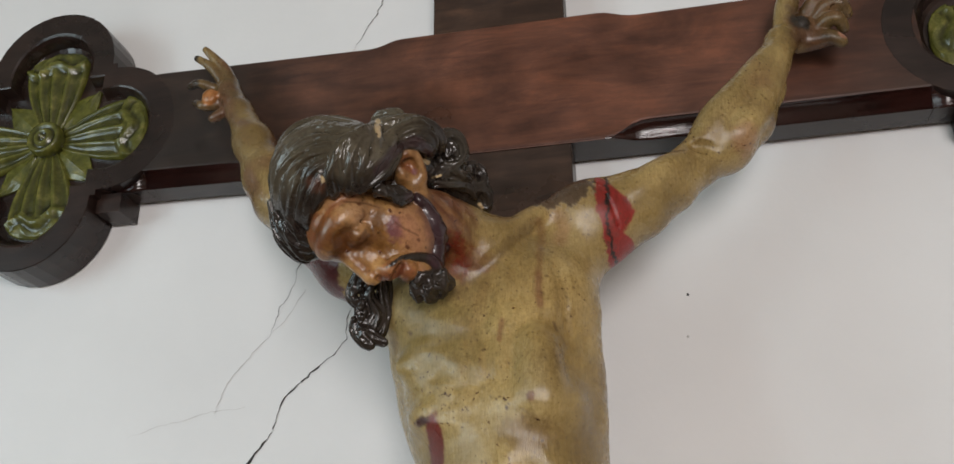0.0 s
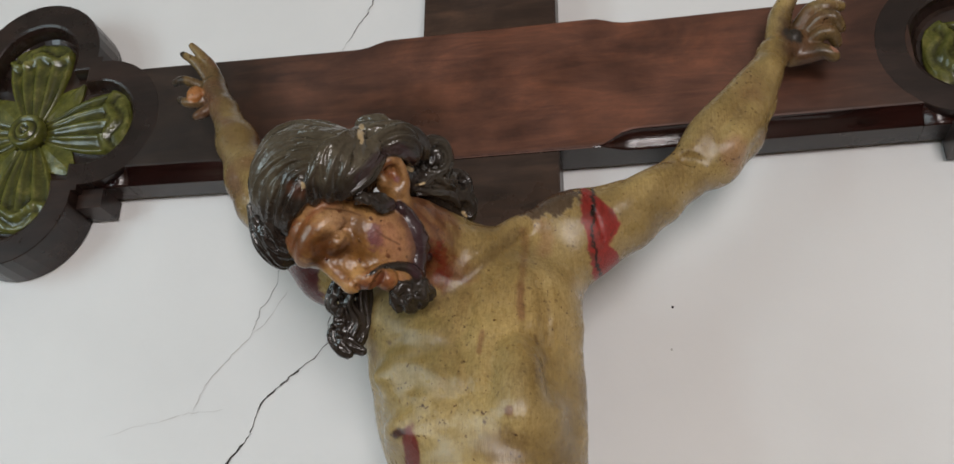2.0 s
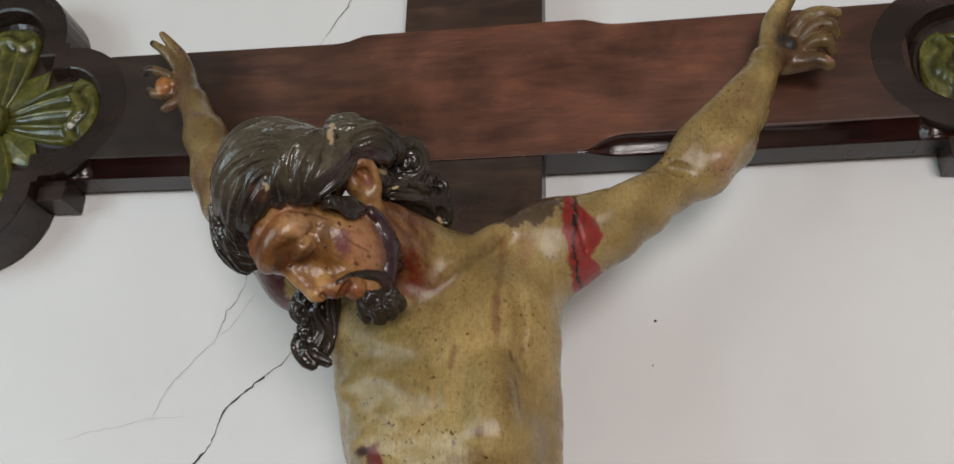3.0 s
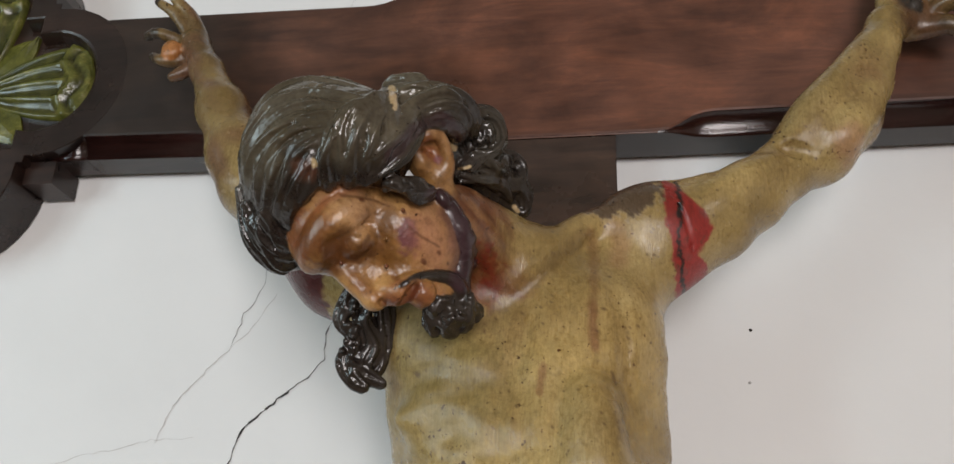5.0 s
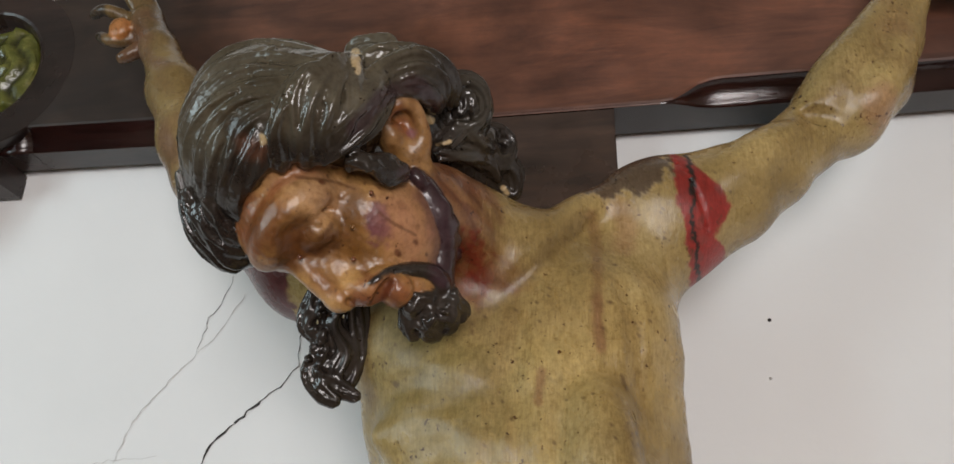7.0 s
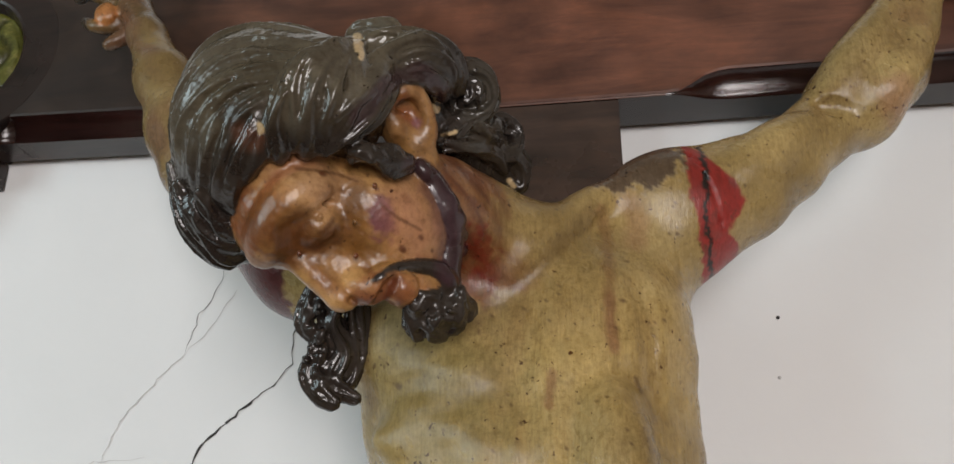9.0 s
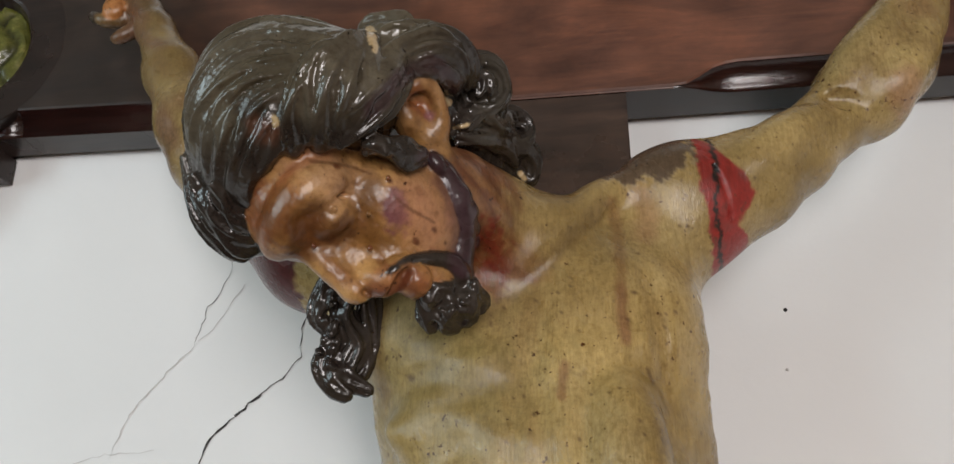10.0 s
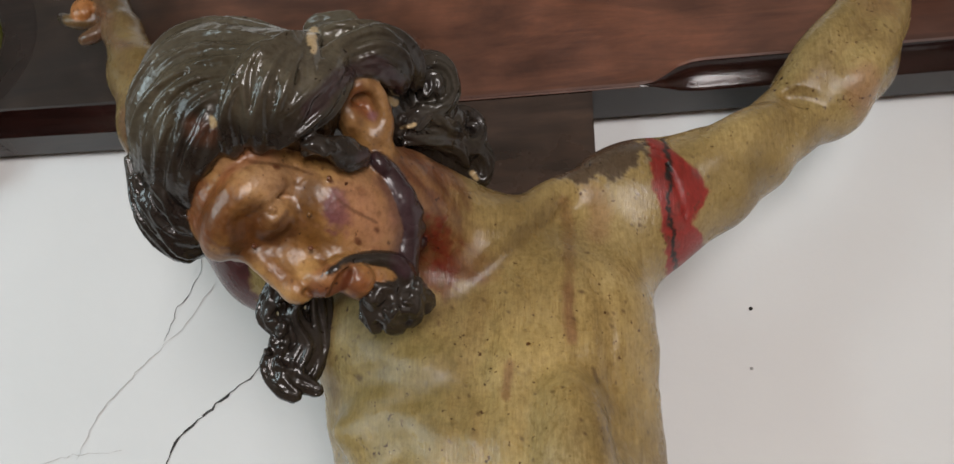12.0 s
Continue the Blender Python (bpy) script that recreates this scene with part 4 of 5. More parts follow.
def paint_neck(p, c):
    """Brown glaze, streaks and old red on the neck."""
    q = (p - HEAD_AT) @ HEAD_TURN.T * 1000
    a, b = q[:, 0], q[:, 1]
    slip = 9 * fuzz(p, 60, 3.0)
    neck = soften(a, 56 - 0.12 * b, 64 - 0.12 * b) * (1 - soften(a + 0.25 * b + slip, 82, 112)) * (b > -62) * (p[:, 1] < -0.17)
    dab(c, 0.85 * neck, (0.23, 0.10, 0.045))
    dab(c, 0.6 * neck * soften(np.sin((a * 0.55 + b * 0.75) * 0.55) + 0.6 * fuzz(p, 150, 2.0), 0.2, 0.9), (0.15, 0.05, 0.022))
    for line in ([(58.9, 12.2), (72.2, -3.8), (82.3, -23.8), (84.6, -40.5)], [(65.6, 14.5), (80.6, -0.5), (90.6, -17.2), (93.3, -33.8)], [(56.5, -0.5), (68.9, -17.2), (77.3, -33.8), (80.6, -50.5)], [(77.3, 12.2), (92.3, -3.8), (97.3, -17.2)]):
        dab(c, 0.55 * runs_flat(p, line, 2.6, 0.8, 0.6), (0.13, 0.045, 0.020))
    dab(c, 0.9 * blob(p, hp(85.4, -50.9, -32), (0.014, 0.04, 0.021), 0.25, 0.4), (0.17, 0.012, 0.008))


def paint_body(p):
    c = np.tile(FLESH, (len(p), 1))
    r = 0.26 + 0.07 * fuzz(p, 50, 6.0) + 0.06 * fuzz(p, 260, 2.0)
    x, y, z = p.T
    dab(c, 0.35 * soften(fuzz(p, 30, 2.0), -0.2, 0.7), (0.26, 0.175, 0.06))
    dab(c, 0.30 * soften(fuzz(p, 45, 9.0), 0.0, 0.8), (0.42, 0.34, 0.19))
    # brown dirt in the neck, armpit and on the upper chest, partly painted shade
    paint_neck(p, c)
    # olive dirt that also carries the shade below the chin
    dab(c, 0.75 * blob(p, (-0.090, -0.265, 1.668), (0.055, 0.06, 0.060), 0.7, 0.4), (0.20, 0.152, 0.058))
    r += 0.14 * blob(p, (-0.090, -0.265, 1.680), (0.060, 0.06, 0.045), 0.7, 0.3)
    dab(c, 0.45 * blob(p, (0.010, -0.265, 1.680), (0.045, 0.06, 0.060), 0.8, 0.5, 2.0), (0.36, 0.24, 0.080))
    # this run paints in the shade of the collar bone groove
    dab(c, 0.42 * runs_flat(p, [(70.6, -82.2), (91.5, -66.0), (112.5, -48.3), (133.7, -28.4), (146.1, -13.9)], 4.0, 0.7), (0.13, 0.075, 0.026))
    dab(c, 0.5 * runs_flat(p, [(46.5, -88.5), (50.6, -102.4), (49.2, -119.6)], 3.0, 0.8), (0.20, 0.15, 0.05))
    dab(c, 0.6 * runs_flat(p, [(29.5, -77.8), (32.9, -91.6), (46.5, -95.4)], 5.0, 0.8), (0.19, 0.14, 0.045))
    dab(c, 0.45 * runs_flat(p, [(105.5, -69.1), (98.6, -103.8), (102.2, -146.1)], 5.0, 0.9, 0.8), (0.25, 0.17, 0.065))
    dab(c, 0.45 * runs_flat(p, [(179.4, -77.6), (182.3, -106.3), (185.7, -142.3)], 6.0, 0.9, 0.8), (0.24, 0.16, 0.06))
    dab(c, 0.40 * runs_flat(p, [(60.2, -109.6), (81.0, -119.0), (102.1, -117.9)], 4.0, 0.9, 0.9), (0.22, 0.16, 0.055))
    dab(c, 0.5 * runs_flat(p, [(87.9, -41.1), (98.4, -53.3), (105.5, -58.7)], 3.0, 0.8), (0.20, 0.09, 0.04))
    # runs of old red
    dab(c, 0.42 * runs_flat(p, [(151.5, -13.9), (156.1, -45.4), (157.1, -70.1), (160.5, -94.2)], 3.6, 0.6, 0.5), RUST)
    dab(c, 0.40 * runs_flat(p, [(157.7, -63.0), (158.6, -77.2), (160.9, -94.3)], 3.0, 0.5, 0.3), RUST)
    dab(c, 0.35 * runs_flat(p, [(169.6, -8.7), (172.6, -17.5), (172.0, -29.8)], 7.0, 0.7), (0.26, 0.10, 0.07))
    dab(c, 0.55 * runs_flat(p, [(124.1, -107.4), (122.8, -116.8), (122.1, -125.7)], 2.6, 0.5), RUST)
    dab(c, 0.7 * runs_flat(p, [(174.3, -111.4), (175.4, -116.1), (177.3, -120.4)], 1.0, 0.5), (0.08, 0.04, 0.02))
    dab(c, 0.7 * runs_flat(p, [(34.1, -111.5), (35.2, -112.9), (35.8, -111.9)], 1.4, 0.5), (0.06, 0.03, 0.02))
    dab(c, 0.4 * blob(p, (0.093, -0.200, 1.626), (0.03, 0.05, 0.02), 0.6), (0.36, 0.24, 0.13))
    # the side wound
    dab(c, blob(p, (-0.085, -0.268, 1.558), (0.0095, 0.05, 0.030), 0.18, 0.12), (0.15, 0.03, 0.025))
    dab(c, blob(p, (-0.097, -0.270, 1.582), (0.008, 0.04, 0.004), 0.3, 0.15), (0.05, 0.015, 0.012))
    dab(c, blob(p, (0.008, -0.294, 1.592), (0.0042, 0.02, 0.0045), 0.3, 0.1), (0.20, 0.10, 0.05))
    # shade of the hollow below the rib arch, put into the paint
    dab(c, 0.7 * blob(p, (0.004, -0.290, 1.563), (0.026, 0.05, 0.016), 0.35, 0.25), (0.20, 0.13, 0.055))
    # bare patch on the shoulder with a flaked edge
    bare = blob(p, (0.029, -0.200, 1.824), (0.045, 0.07, 0.026), 0.08, 0.18, 4.0) * soften(z, 1.781, 1.784)
    rim = blob(p, (0.029, -0.200, 1.823), (0.0464, 0.0712, 0.0273), 0.05, 0.20, 4.0) * soften(z, 1.7793, 1.7812)
    dab(c, 0.6 * rim, (0.42, 0.35, 0.25))
    dab(c, bare, GREY)
    # red round the shoulder joint
    tip = 0.036 - 0.024 * np.abs(z - 1.797) / 0.030
    foot = 0.030 * soften(-z, -1.785, -1.768)
    cut = 0.0745 + 0.5 * np.clip(1.80 - z, 0, 1) * 0.28
    over = x - cut + 0.0022 * fuzz(p, 260.0, 5.0) + 0.0012 * fuzz(p, 900.0, 1.0)
    red = soften(over, -0.004, -0.002) * (1 - soften(over - np.maximum(tip, foot), -0.0015, 0.0015)) * (x > 0.05)
    dab(c, red * (z < 1.86), BLOOD)
    dab(c, 0.8 * red * soften(fuzz(p, 160, 7.0), 0.25, 0.6), (0.24, 0.05, 0.045))
    r += 0.1 * red
    seam = np.abs(over - 0.003 - 0.005 * soften(z, 1.775, 1.80)) / 0.0016 + 0.6 * soften(fuzz(p, 350, 8.0), 0.1, 0.8)
    dab(c, (1 - soften(seam, 0.7, 1.3)) * (x > 0.05) * (z < 1.842) * (y < -0.165), (0.012, 0.010, 0.009))
    # the other shoulder's dull red and its crack
    other = soften(x, -0.262, -0.256) * (1 - soften(x, -0.205 + 0.004 * fuzz(p, 300.0), -0.201 + 0.004 * fuzz(p, 300.0))) * (z < 1.83)
    dab(c, other, MAROON)
    dab(c, other * runs(p, [(-0.199, -0.215, 1.759), (-0.200, -0.205, 1.751), (-0.207, -0.190, 1.743)], 0.0018, 0.3), (0.012, 0.01, 0.009))
    # arms: brown towards the hands, the -x forearm browner
    for wrist, far in (((0.343, -0.11, 2.060), 0.062), ((-0.410, -0.11, 2.06), 0.095)):
        d = np.sqrt(((p - np.array(wrist)) ** 2).sum(1))
        dab(c, 0.95 * (1 - soften(d + 0.012 * fuzz(p, 120.0), 0.03, far)), (0.055, 0.030, 0.021))
    dab(c, 0.6 * soften(-x, 0.26, 0.33), (0.15, 0.10, 0.040))
    dab(c, 0.7 * soften(-x, 0.26, 0.33) * soften(fuzz(p, 60, 2.0), -0.1, 0.6), (0.13, 0.062, 0.040))
    dab(c, 0.6 * soften(x, 0.12, 0.18) * soften(fuzz(p, 38, 4.0), -0.5, 0.5), (0.17, 0.115, 0.042))
    dab(c, 0.5 * soften(x, 0.22, 0.27) * soften(fuzz(p, 80, 1.0), -0.2, 0.7), (0.17, 0.085, 0.045))
    dab(c, 0.6 * blob(p, (0.232, -0.170, 1.889), (0.016, 0.03, 0.016), 0.5), (0.30, 0.16, 0.10))
    dab(c, 0.5 * runs(p, [(0.276, -0.140, 1.990), (0.261, -0.150, 1.946), (0.241, -0.160, 1.912)], 0.005, 0.7), (0.26, 0.13, 0.06))
    dab(c, soften(-p[:, 0], 0.4445, 0.449) * (z < 2.10) * 0.9, (0.03, 0.022, 0.018))
    dab(c, blob(p, (-0.460, -0.122, 2.128), (0.008, 0.012, 0.010), 0.3), (0.03, 0.022, 0.018))
    dab(c, blob(p, (-0.428, -0.128, 2.057), (0.0125, 0.0075, 0.013), 0.15, 0.05), (0.36, 0.155, 0.055))
    dab(c, blob(p, (0.318, -0.124, 2.061), (0.012, 0.009, 0.011), 0.2, 0.3), (0.030, 0.025, 0.022))
    dab(c, blob(p, (0.363, -0.118, 2.040), (0.006, 0.008, 0.006), 0.3), (0.42, 0.22, 0.16))
    dab(c, 0.55 * runs(p, [(0.290, -0.130, 2.030), (0.264, -0.147, 1.978), (0.238, -0.162, 1.932)], 0.007, 0.8), (0.14, 0.075, 0.030))
    dab(c, 0.5 * runs(p, [(0.205, -0.170, 1.905), (0.180, -0.176, 1.882), (0.165, -0.176, 1.868)], 0.008, 0.8), (0.18, 0.11, 0.045))
    # specks of lost paint
    dab(c, 0.8 * soften(fuzz(p, 1100, 3.0) + 0.6 * fuzz(p, 160, 1.0), 1.0, 1.08), (0.09, 0.045, 0.02))
    return c, r


def paint_head(p):
    is_hair = soften(sample(face, p) - sample(hair, p) + 0.0003 * fuzz(p, 700, 2.0), -0.0006, 0.0006)
    q = (p - HEAD_AT) @ HEAD_TURN.T * 1000
    a, b = q[:, 0], q[:, 1]
    c = np.tile((0.40, 0.220, 0.080), (len(p), 1))
    dab(c, 0.62 * soften(fuzz(p, 75, 1.0) + 0.6 * fuzz(p, 230, 2.0), -0.1, 0.7), (0.20, 0.086, 0.022))
    dab(c, 0.45 * soften(fuzz(p, 90, 5.0), 0.0, 0.7), (0.48, 0.28, 0.14))
    # rust along the hairline and round the eye, the socket's shade painted in
    dab(c, 0.85 * blob(p, hp(-44.0, -22.1, 20), (0.014, 0.03, 0.018), 0.5), (0.24, 0.07, 0.025))
    dab(c, 0.7 * runs(p, [hp(-36.9, -6.2, 30), hp(-21.5, 8.7, 30), hp(-3.0, 15.7, 28), hp(12.6, 12.0, 28)], 0.0045, 0.6), (0.26, 0.07, 0.03))
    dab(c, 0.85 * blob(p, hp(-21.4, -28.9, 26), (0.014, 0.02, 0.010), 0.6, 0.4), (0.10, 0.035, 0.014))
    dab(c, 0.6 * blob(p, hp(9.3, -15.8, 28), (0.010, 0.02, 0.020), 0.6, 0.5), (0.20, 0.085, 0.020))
    dab(c, 0.65 * blob(p, hp(-35.1, -22.6, 24), (0.014, 0.02, 0.016), 0.6, 0.5), (0.16, 0.055, 0.016))
    dab(c, 0.5 * runs(p, [hp(-12.6, -34.8, 34), hp(-0.3, -43.7, 34), hp(8.9, -53.5, 32)], 0.004, 0.7), (0.22, 0.085, 0.026))
    # folds under the nose, beside it and at the lid: their shade painted in
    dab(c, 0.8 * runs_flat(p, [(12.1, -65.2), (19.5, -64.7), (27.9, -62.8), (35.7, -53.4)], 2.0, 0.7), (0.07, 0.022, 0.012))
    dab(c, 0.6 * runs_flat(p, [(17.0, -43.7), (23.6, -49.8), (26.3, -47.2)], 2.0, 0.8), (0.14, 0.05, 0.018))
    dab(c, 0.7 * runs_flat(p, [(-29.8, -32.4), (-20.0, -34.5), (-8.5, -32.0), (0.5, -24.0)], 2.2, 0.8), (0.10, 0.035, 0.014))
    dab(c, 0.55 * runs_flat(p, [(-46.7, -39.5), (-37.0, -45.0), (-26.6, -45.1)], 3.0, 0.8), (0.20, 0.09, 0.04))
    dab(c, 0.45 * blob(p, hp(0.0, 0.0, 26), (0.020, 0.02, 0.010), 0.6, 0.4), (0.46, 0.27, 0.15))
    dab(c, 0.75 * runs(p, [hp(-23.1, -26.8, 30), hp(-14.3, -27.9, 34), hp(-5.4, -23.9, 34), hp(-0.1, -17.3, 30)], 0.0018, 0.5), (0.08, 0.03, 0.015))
    dab(c, 0.5 * blob(p, hp(-27.9, -9.4, 28), (0.012, 0.02, 0.010), 0.6), (0.30, 0.11, 0.04))
    dab(c, 0.6 * blob(p, hp(-42.4, -40.8, 5), (0.010, 0.02, 0.008), 0.6), (0.45, 0.27, 0.18))
    # brown glaze on the cheek and at the temple; glaze and painted-in shade in the socket; paler brow and jaw
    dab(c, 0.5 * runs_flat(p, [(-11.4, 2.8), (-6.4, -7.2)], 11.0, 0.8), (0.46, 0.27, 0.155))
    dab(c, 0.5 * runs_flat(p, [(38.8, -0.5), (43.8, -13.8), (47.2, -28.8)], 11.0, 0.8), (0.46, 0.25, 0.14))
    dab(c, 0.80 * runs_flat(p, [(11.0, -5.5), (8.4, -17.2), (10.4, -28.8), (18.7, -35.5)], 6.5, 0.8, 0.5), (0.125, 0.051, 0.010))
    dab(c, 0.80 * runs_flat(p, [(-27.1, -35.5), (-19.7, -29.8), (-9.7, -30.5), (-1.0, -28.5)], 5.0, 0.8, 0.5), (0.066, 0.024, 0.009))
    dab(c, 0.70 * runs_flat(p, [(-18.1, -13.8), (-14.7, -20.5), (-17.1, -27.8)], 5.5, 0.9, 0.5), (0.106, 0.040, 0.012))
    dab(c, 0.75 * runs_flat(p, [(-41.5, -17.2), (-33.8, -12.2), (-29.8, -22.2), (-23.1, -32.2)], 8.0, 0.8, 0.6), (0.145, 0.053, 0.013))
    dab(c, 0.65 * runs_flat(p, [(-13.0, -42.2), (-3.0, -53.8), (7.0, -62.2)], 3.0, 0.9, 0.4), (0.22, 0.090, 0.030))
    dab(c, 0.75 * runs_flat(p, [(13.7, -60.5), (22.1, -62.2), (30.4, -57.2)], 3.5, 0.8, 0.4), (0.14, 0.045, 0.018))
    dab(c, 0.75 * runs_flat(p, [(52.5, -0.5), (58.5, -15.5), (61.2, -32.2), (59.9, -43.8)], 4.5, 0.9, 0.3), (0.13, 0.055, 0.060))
    dab(c, 0.55 * soften(fuzz(p, 260, 7.0) + 0.5 * fuzz(p, 90, 3.0), 0.25, 0.8), (0.17, 0.068, 0.020))
    # bruise and reddened cheek, neck
    dab(c, 0.85 * blob(p, hp(25.0, -16.5, 28), (0.0065, 0.03, 0.0105), 0.35, 0.35), (0.13, 0.040, 0.062))
    dab(c, 0.4 * blob(p, hp(42.1, -23.0, 14), (0.012, 0.03, 0.018), 0.6), (0.40, 0.17, 0.11))
    dab(c, soften(a, 58, 74), FLESH)
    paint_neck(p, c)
    dab(c, 0.7 * blob(p, hp(40.8, 37.6, 0), (0.006, 0.02, 0.008), 0.5), (0.24, 0.06, 0.025))
    dab(c, 0.6 * blob(p, hp(47.5, 31.6, 0), (0.003, 0.02, 0.003), 0.5), (0.22, 0.08, 0.16))
    # mouth slit and underside of the nose get painted shade, lips their tones
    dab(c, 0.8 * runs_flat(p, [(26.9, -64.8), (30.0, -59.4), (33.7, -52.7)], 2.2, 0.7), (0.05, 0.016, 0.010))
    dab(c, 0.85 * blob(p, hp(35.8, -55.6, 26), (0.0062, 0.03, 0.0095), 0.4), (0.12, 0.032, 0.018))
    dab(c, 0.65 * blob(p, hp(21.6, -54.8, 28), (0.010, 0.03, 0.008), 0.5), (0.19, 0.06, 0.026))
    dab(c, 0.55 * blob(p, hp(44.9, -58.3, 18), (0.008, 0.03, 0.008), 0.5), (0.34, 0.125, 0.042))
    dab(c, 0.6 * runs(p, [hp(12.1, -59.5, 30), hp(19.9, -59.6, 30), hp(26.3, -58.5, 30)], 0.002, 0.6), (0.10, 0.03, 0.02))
    for line in ([(-19.6, 9.9), (0.1, 7.3), (13.3, 2.7)], [(26.5, -10.1), (34.9, -16.8), (48.4, -24.4)], [(60.4, 10.1), (77.5, -10.2), (86.2, -30.8)], [(67.2, 12.9), (86.2, -8.5), (93.1, -27.4)], [(53.6, 12.8), (68.9, -10.2), (77.5, -34.1)]):
        dab(c, 0.65 * runs_flat(p, line, 0.9, 0.6), (0.11, 0.04, 0.018))
    for spot in (hp(-4.6, 5.0, 28), hp(21.6, 0.6, 29), hp(-17.3, -34.6, 31), hp(11.6, -35.9, 31), hp(36.5, -33.3, 22), hp(47.4, -29.0, 14), hp(49.6, -20.8, 12)):
        dab(c, 0.85 * blob(p, spot, (0.0019, 0.006, 0.0019), 0.3, 0.1), (0.12, 0.035, 0.015))
    dab(c, 0.7 * soften(fuzz(p, 800, 3.0) + 0.5 * fuzz(p, 150, 1.0), 0.95, 1.05), (0.10, 0.035, 0.015))
    # hair: dark brown, violet-brown in the wave and jaw beard
    dark = np.tile((0.033, 0.026, 0.022), (len(p), 1))
    dab(dark, 0.6 * soften(fuzz(p, 70, 4.0), -0.3, 0.6), (0.014, 0.011, 0.011))
    # dull grey-brown coating on the crown, with its top light painted in
    lit_coat = soften(b - 0.35 * a + 14 * fuzz(p, 45, 8.0) + 6 * fuzz(p, 160, 3.0), 22, 62) * (1 - soften(a, 40, 70))
    dab(dark, 0.74 * lit_coat, (0.096, 0.081, 0.057))
    dab(dark, 0.35 * lit_coat * soften(fuzz(p, 160, 6.0), 0.0, 0.7), (0.15, 0.13, 0.092))
    dab(dark, 0.5 * soften(a, 60, 85) * soften(fuzz(p, 90, 3.0), -0.2, 0.6), (0.062, 0.055, 0.042))
    dab(dark, 0.85 * runs_flat(p, [(48.5, 10.2), (57.2, -1.8), (63.9, -16.5), (66.6, -33.2), (65.6, -47.2)], 9.0, 0.4), (0.056, 0.028, 0.038))
    dab(dark, 0.75 * runs_flat(p, [(13.7, 37.8), (25.4, 51.2), (37.1, 60.2), (48.8, 63.5), (58.9, 52.8)], 5.0, 0.5), (0.044, 0.023, 0.030))
    dab(dark, 0.8 * runs_flat(p, [(-48.2, 27.8), (-43.1, 24.5)], 6.0, 0.5), (0.110, 0.050, 0.032))
    for line, wide in (([(13.7, 81.5), (15.1, 76.2), (16.1, 70.8)], 2.2), ([(13.0, 77.5), (13.7, 74.2)], 1.6), ([(59.9, 28.5), (63.9, 29.2), (67.2, 30.5)], 1.3), ([(53.2, 44.8), (55.9, 42.8)], 2.2), ([(-39.1, 33.5), (-38.1, 30.2)], 1.5), ([(98.0, 3.5), (100.0, 0.2)], 1.8)):
        dab(dark, runs_flat(p, line, wide * 0.8, 0.25, 0.9, 3.0), (0.50, 0.38, 0.22))
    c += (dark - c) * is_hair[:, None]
    return c, 0.33 + 0.07 * fuzz(p, 120, 2.0) - 0.12 * is_hair + 0.05 * is_hair * fuzz(p, 300, 5.0)


def build_legs():
    g = Field((-0.22, -0.335, 0.66), (0.16, -0.040, 1.47), 0.004)
    g.ellipsoid((-0.018, -0.196, 1.40), (0.072, 0.082, 0.12), k=0.03)
    g.ellipsoid((-0.034, -0.190, 1.30), (0.108, 0.095, 0.09), k=0.04)
    for side in (-1, 1):
        g.limb((-0.034 + side * 0.052, -0.19, 1.26), (-0.034 + side * 0.040, -0.235, 1.02), 0.060, 0.042, k=0.02)
        g.limb((-0.034 + side * 0.040, -0.235, 1.02), (-0.034 + side * 0.016, -0.14, 0.78), 0.042, 0.026, k=0.02)
        g.limb((-0.034 + side * 0.016, -0.14, 0.78), (-0.034 + side * 0.010, -0.20, 0.70), 0.026, 0.018, k=0.02)
    return g


def paint_legs(p):
    c = np.tile(FLESH, (len(p), 1))
    dab(c, soften(p[:, 2] + 0.01 * fuzz(p, 60), 1.20, 1.21) * (1 - soften(p[:, 2], 1.36, 1.37)), (0.55, 0.5, 0.4))
    return c, np.full(len(p), 0.35)


legs = build_legs()
body.f[:, :, :int((1.38 - 1.30) / body.step)] = 0.01
take(legs.f, legs, paint_legs, 1.0)
take(body.f, body, paint_body, 1.0)
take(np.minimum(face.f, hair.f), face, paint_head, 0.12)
data = bpy.data.meshes.new("figure")
allp, allf = np.concatenate(places), np.concatenate(faces)
data.vertices.add(len(allp))
data.vertices.foreach_set("co", allp.astype(np.float32).ravel())
data.loops.add(allf.size)
data.loops.foreach_set("vertex_index", allf.astype(np.int32).ravel())
data.polygons.add(len(allf))
data.polygons.foreach_set("loop_start", np.arange(0, allf.size, 4, dtype=np.int32))
data.polygons.foreach_set("loop_total", np.full(len(allf), 4, np.int32))
data.update(calc_edges=True)
data.validate()
data.polygons.foreach_set("use_smooth", np.ones(len(allf), bool))
layer = data.attributes.new("paint", "FLOAT_COLOR", "POINT")
layer.data.foreach_set("color", np.concatenate([np.concatenate(colours), np.ones((len(allp), 1))], 1).astype(np.float32).ravel())
layer = data.attributes.new("finish", "FLOAT", "POINT")
layer.data.foreach_set("value", np.concatenate(finishes).astype(np.float32))
layer = data.attributes.new("brush", "FLOAT", "POINT")
layer.data.foreach_set("value", np.concatenate(brushed).astype(np.float32))
data.materials.append(STATUE)
figure = tagged(new("statue", data), "painted carved figure with bowed head fixed on the cross", "statue")

# ---- cracks and holes in the wall ----


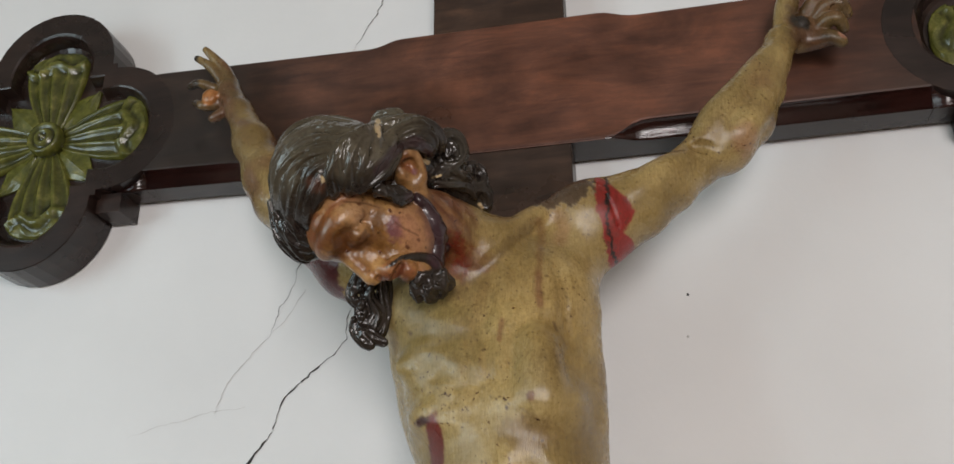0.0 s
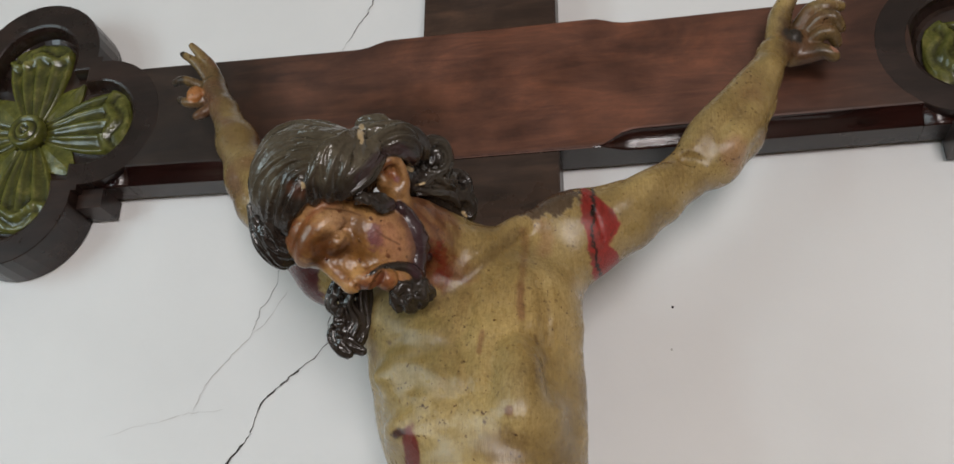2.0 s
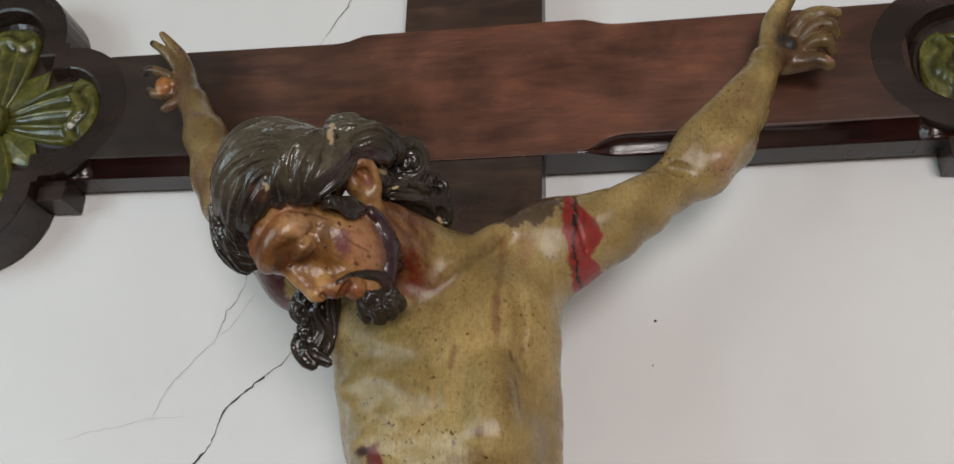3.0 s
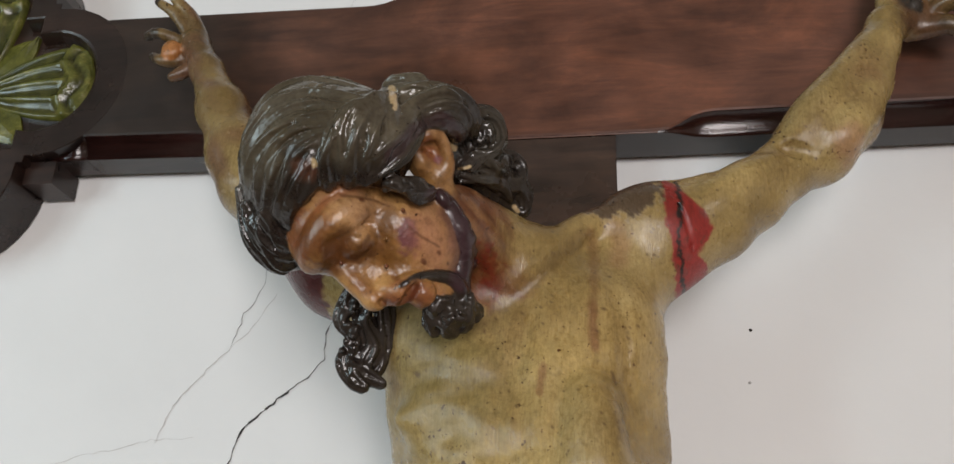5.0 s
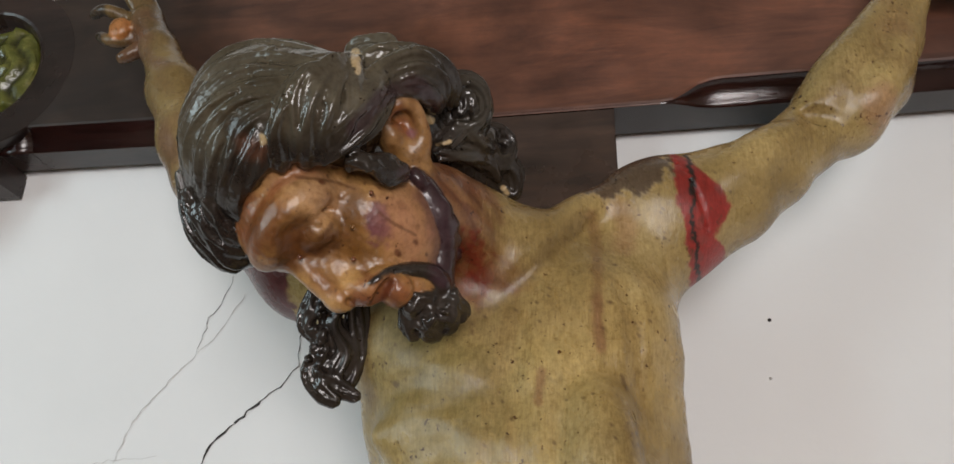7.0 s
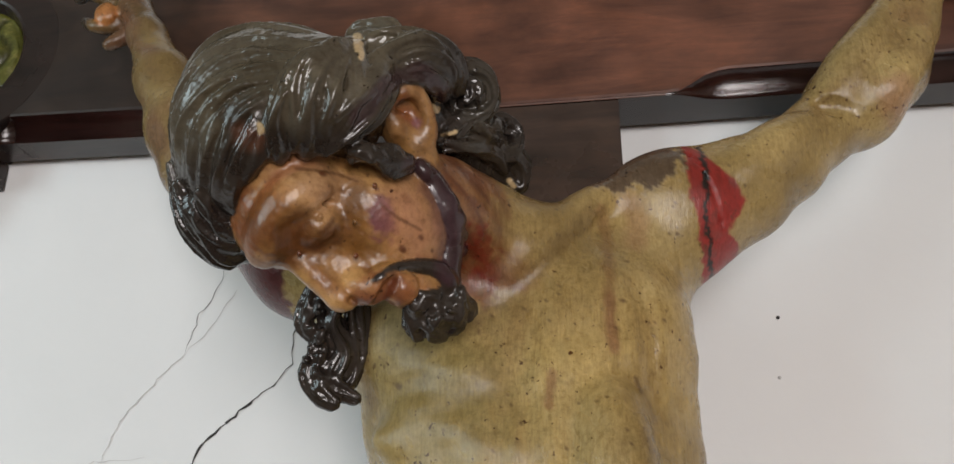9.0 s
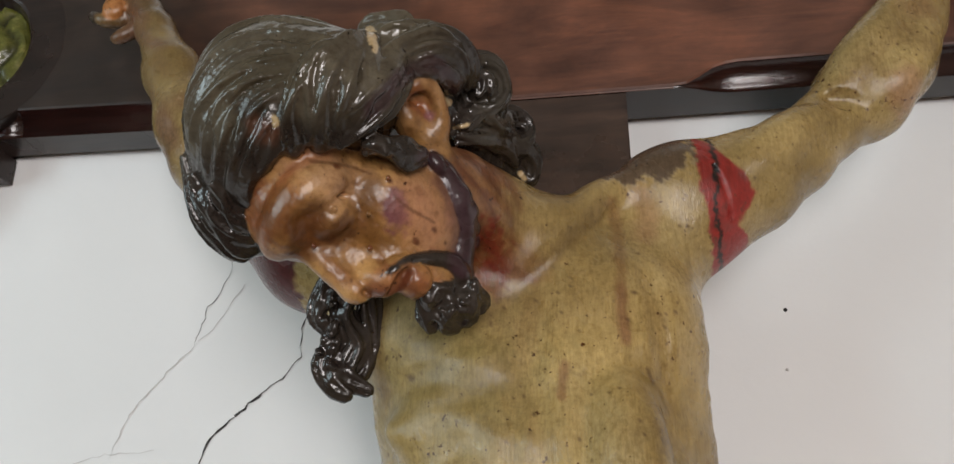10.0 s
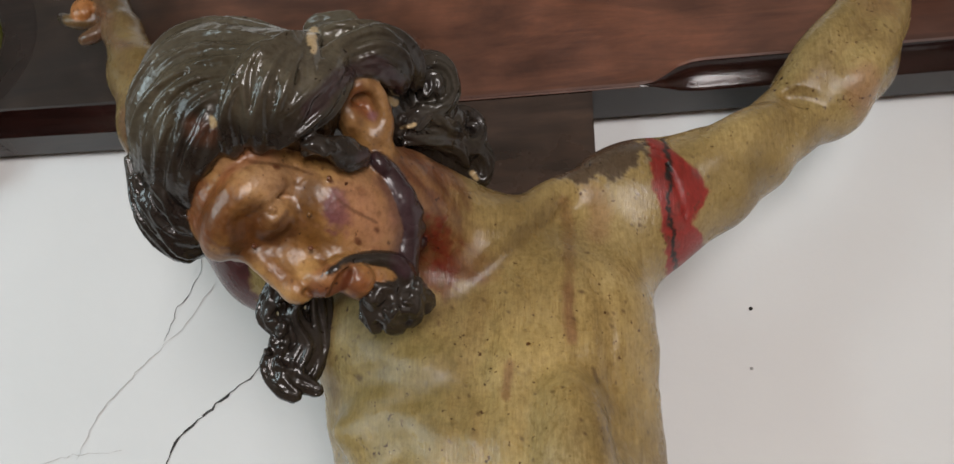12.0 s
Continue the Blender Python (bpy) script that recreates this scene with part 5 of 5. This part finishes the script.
def crack(points, wide, material, seed):
    """A jagged hairline in the plaster, from place to place (x, z)."""
    rng = random.Random(seed)
    line = []
    for (x0, z0), (x1, z1) in zip(points, points[1:]):
        n = max(2, int(math.hypot(x1 - x0, z1 - z0) / 0.005))
        for i in range(n):
            s = i / n
            line.append((x0 + (x1 - x0) * s + rng.uniform(-1, 1) * 0.0016, z0 + (z1 - z0) * s + rng.uniform(-1, 1) * 0.0012))
    line.append(points[-1])
    bm = bmesh.new()
    last = None
    for i, (x, z) in enumerate(line):
        s = i / (len(line) - 1)
        w = wide * (0.3 + 0.8 * rng.random()) * min(1.0, 6 * (1 - s) + 0.15)
        pair = (bm.verts.new((x - w * 0.7, -0.0007, z + w * 0.6)), bm.verts.new((x + w * 0.7, -0.0007, z - w * 0.6)))
        if last:
            bm.faces.new((last[0], last[1], pair[1], pair[0]))
        last = pair
    return part("crack", bm, material, wall_north, "thin dark crack in the plaster")


crack([(-0.450, 1.50), (-0.430, 1.545), (-0.398, 1.59), (-0.384, 1.608), (-0.372, 1.622), (-0.359, 1.639)], 0.0022, CRACK, 1)
crack([(-0.359, 1.639), (-0.355, 1.660), (-0.348, 1.681), (-0.325, 1.700)], 0.0013, CRACK, 2)
crack([(-0.325, 1.700), (-0.302, 1.721)], 0.0016, CRACK, 3)
crack([(-0.302, 1.721), (-0.285, 1.733), (-0.269, 1.751), (-0.270, 1.779), (-0.262, 1.800), (-0.26, 1.84)], 0.0008, CRACK, 4)
crack([(-0.335, 1.870), (-0.345, 1.848), (-0.343, 1.838), (-0.349, 1.823), (-0.362, 1.803), (-0.368, 1.780), (-0.372, 1.766)], 0.0006, CRACK, 5)
crack([(-0.372, 1.766), (-0.395, 1.742), (-0.421, 1.713)], 0.0007, FAINT, 11)
crack([(-0.421, 1.713), (-0.432, 1.690), (-0.441, 1.665)], 0.0007, FAINT, 6)
crack([(-0.328, 1.826), (-0.345, 1.795), (-0.372, 1.766)], 0.0007, FAINT, 7)
crack([(-0.398, 1.671), (-0.445, 1.669), (-0.477, 1.660), (-0.517, 1.653), (-0.56, 1.640)], 0.0006, FAINT, 8)
crack([(-0.205, 2.36), (-0.225, 2.31), (-0.240, 2.271), (-0.248, 2.252), (-0.262, 2.228), (-0.277, 2.200)], 0.0009, CRACK, 9)
crack([(-0.277, 2.200), (-0.292, 2.178), (-0.305, 2.15)], 0.0007, FAINT, 10)


def pin_hole(x, z, r, material):
    bm = bmesh.new()
    loft(bm, [[(x + k * r * math.cos(a * math.pi / 6), y, z + k * r * math.sin(a * math.pi / 6)) for a in range(12)] for k, y in ((1.0, -0.0002), (1.0, -0.0010), (0.6, -0.0022))])
    return part("pin_hole", bm, material, wall_north, "small dark pin in the plaster", smooth=True)


pin_hole(0.160, 1.777, 0.0016, CRACK)
pin_hole(0.155, 1.725, 0.0014, FAINT)
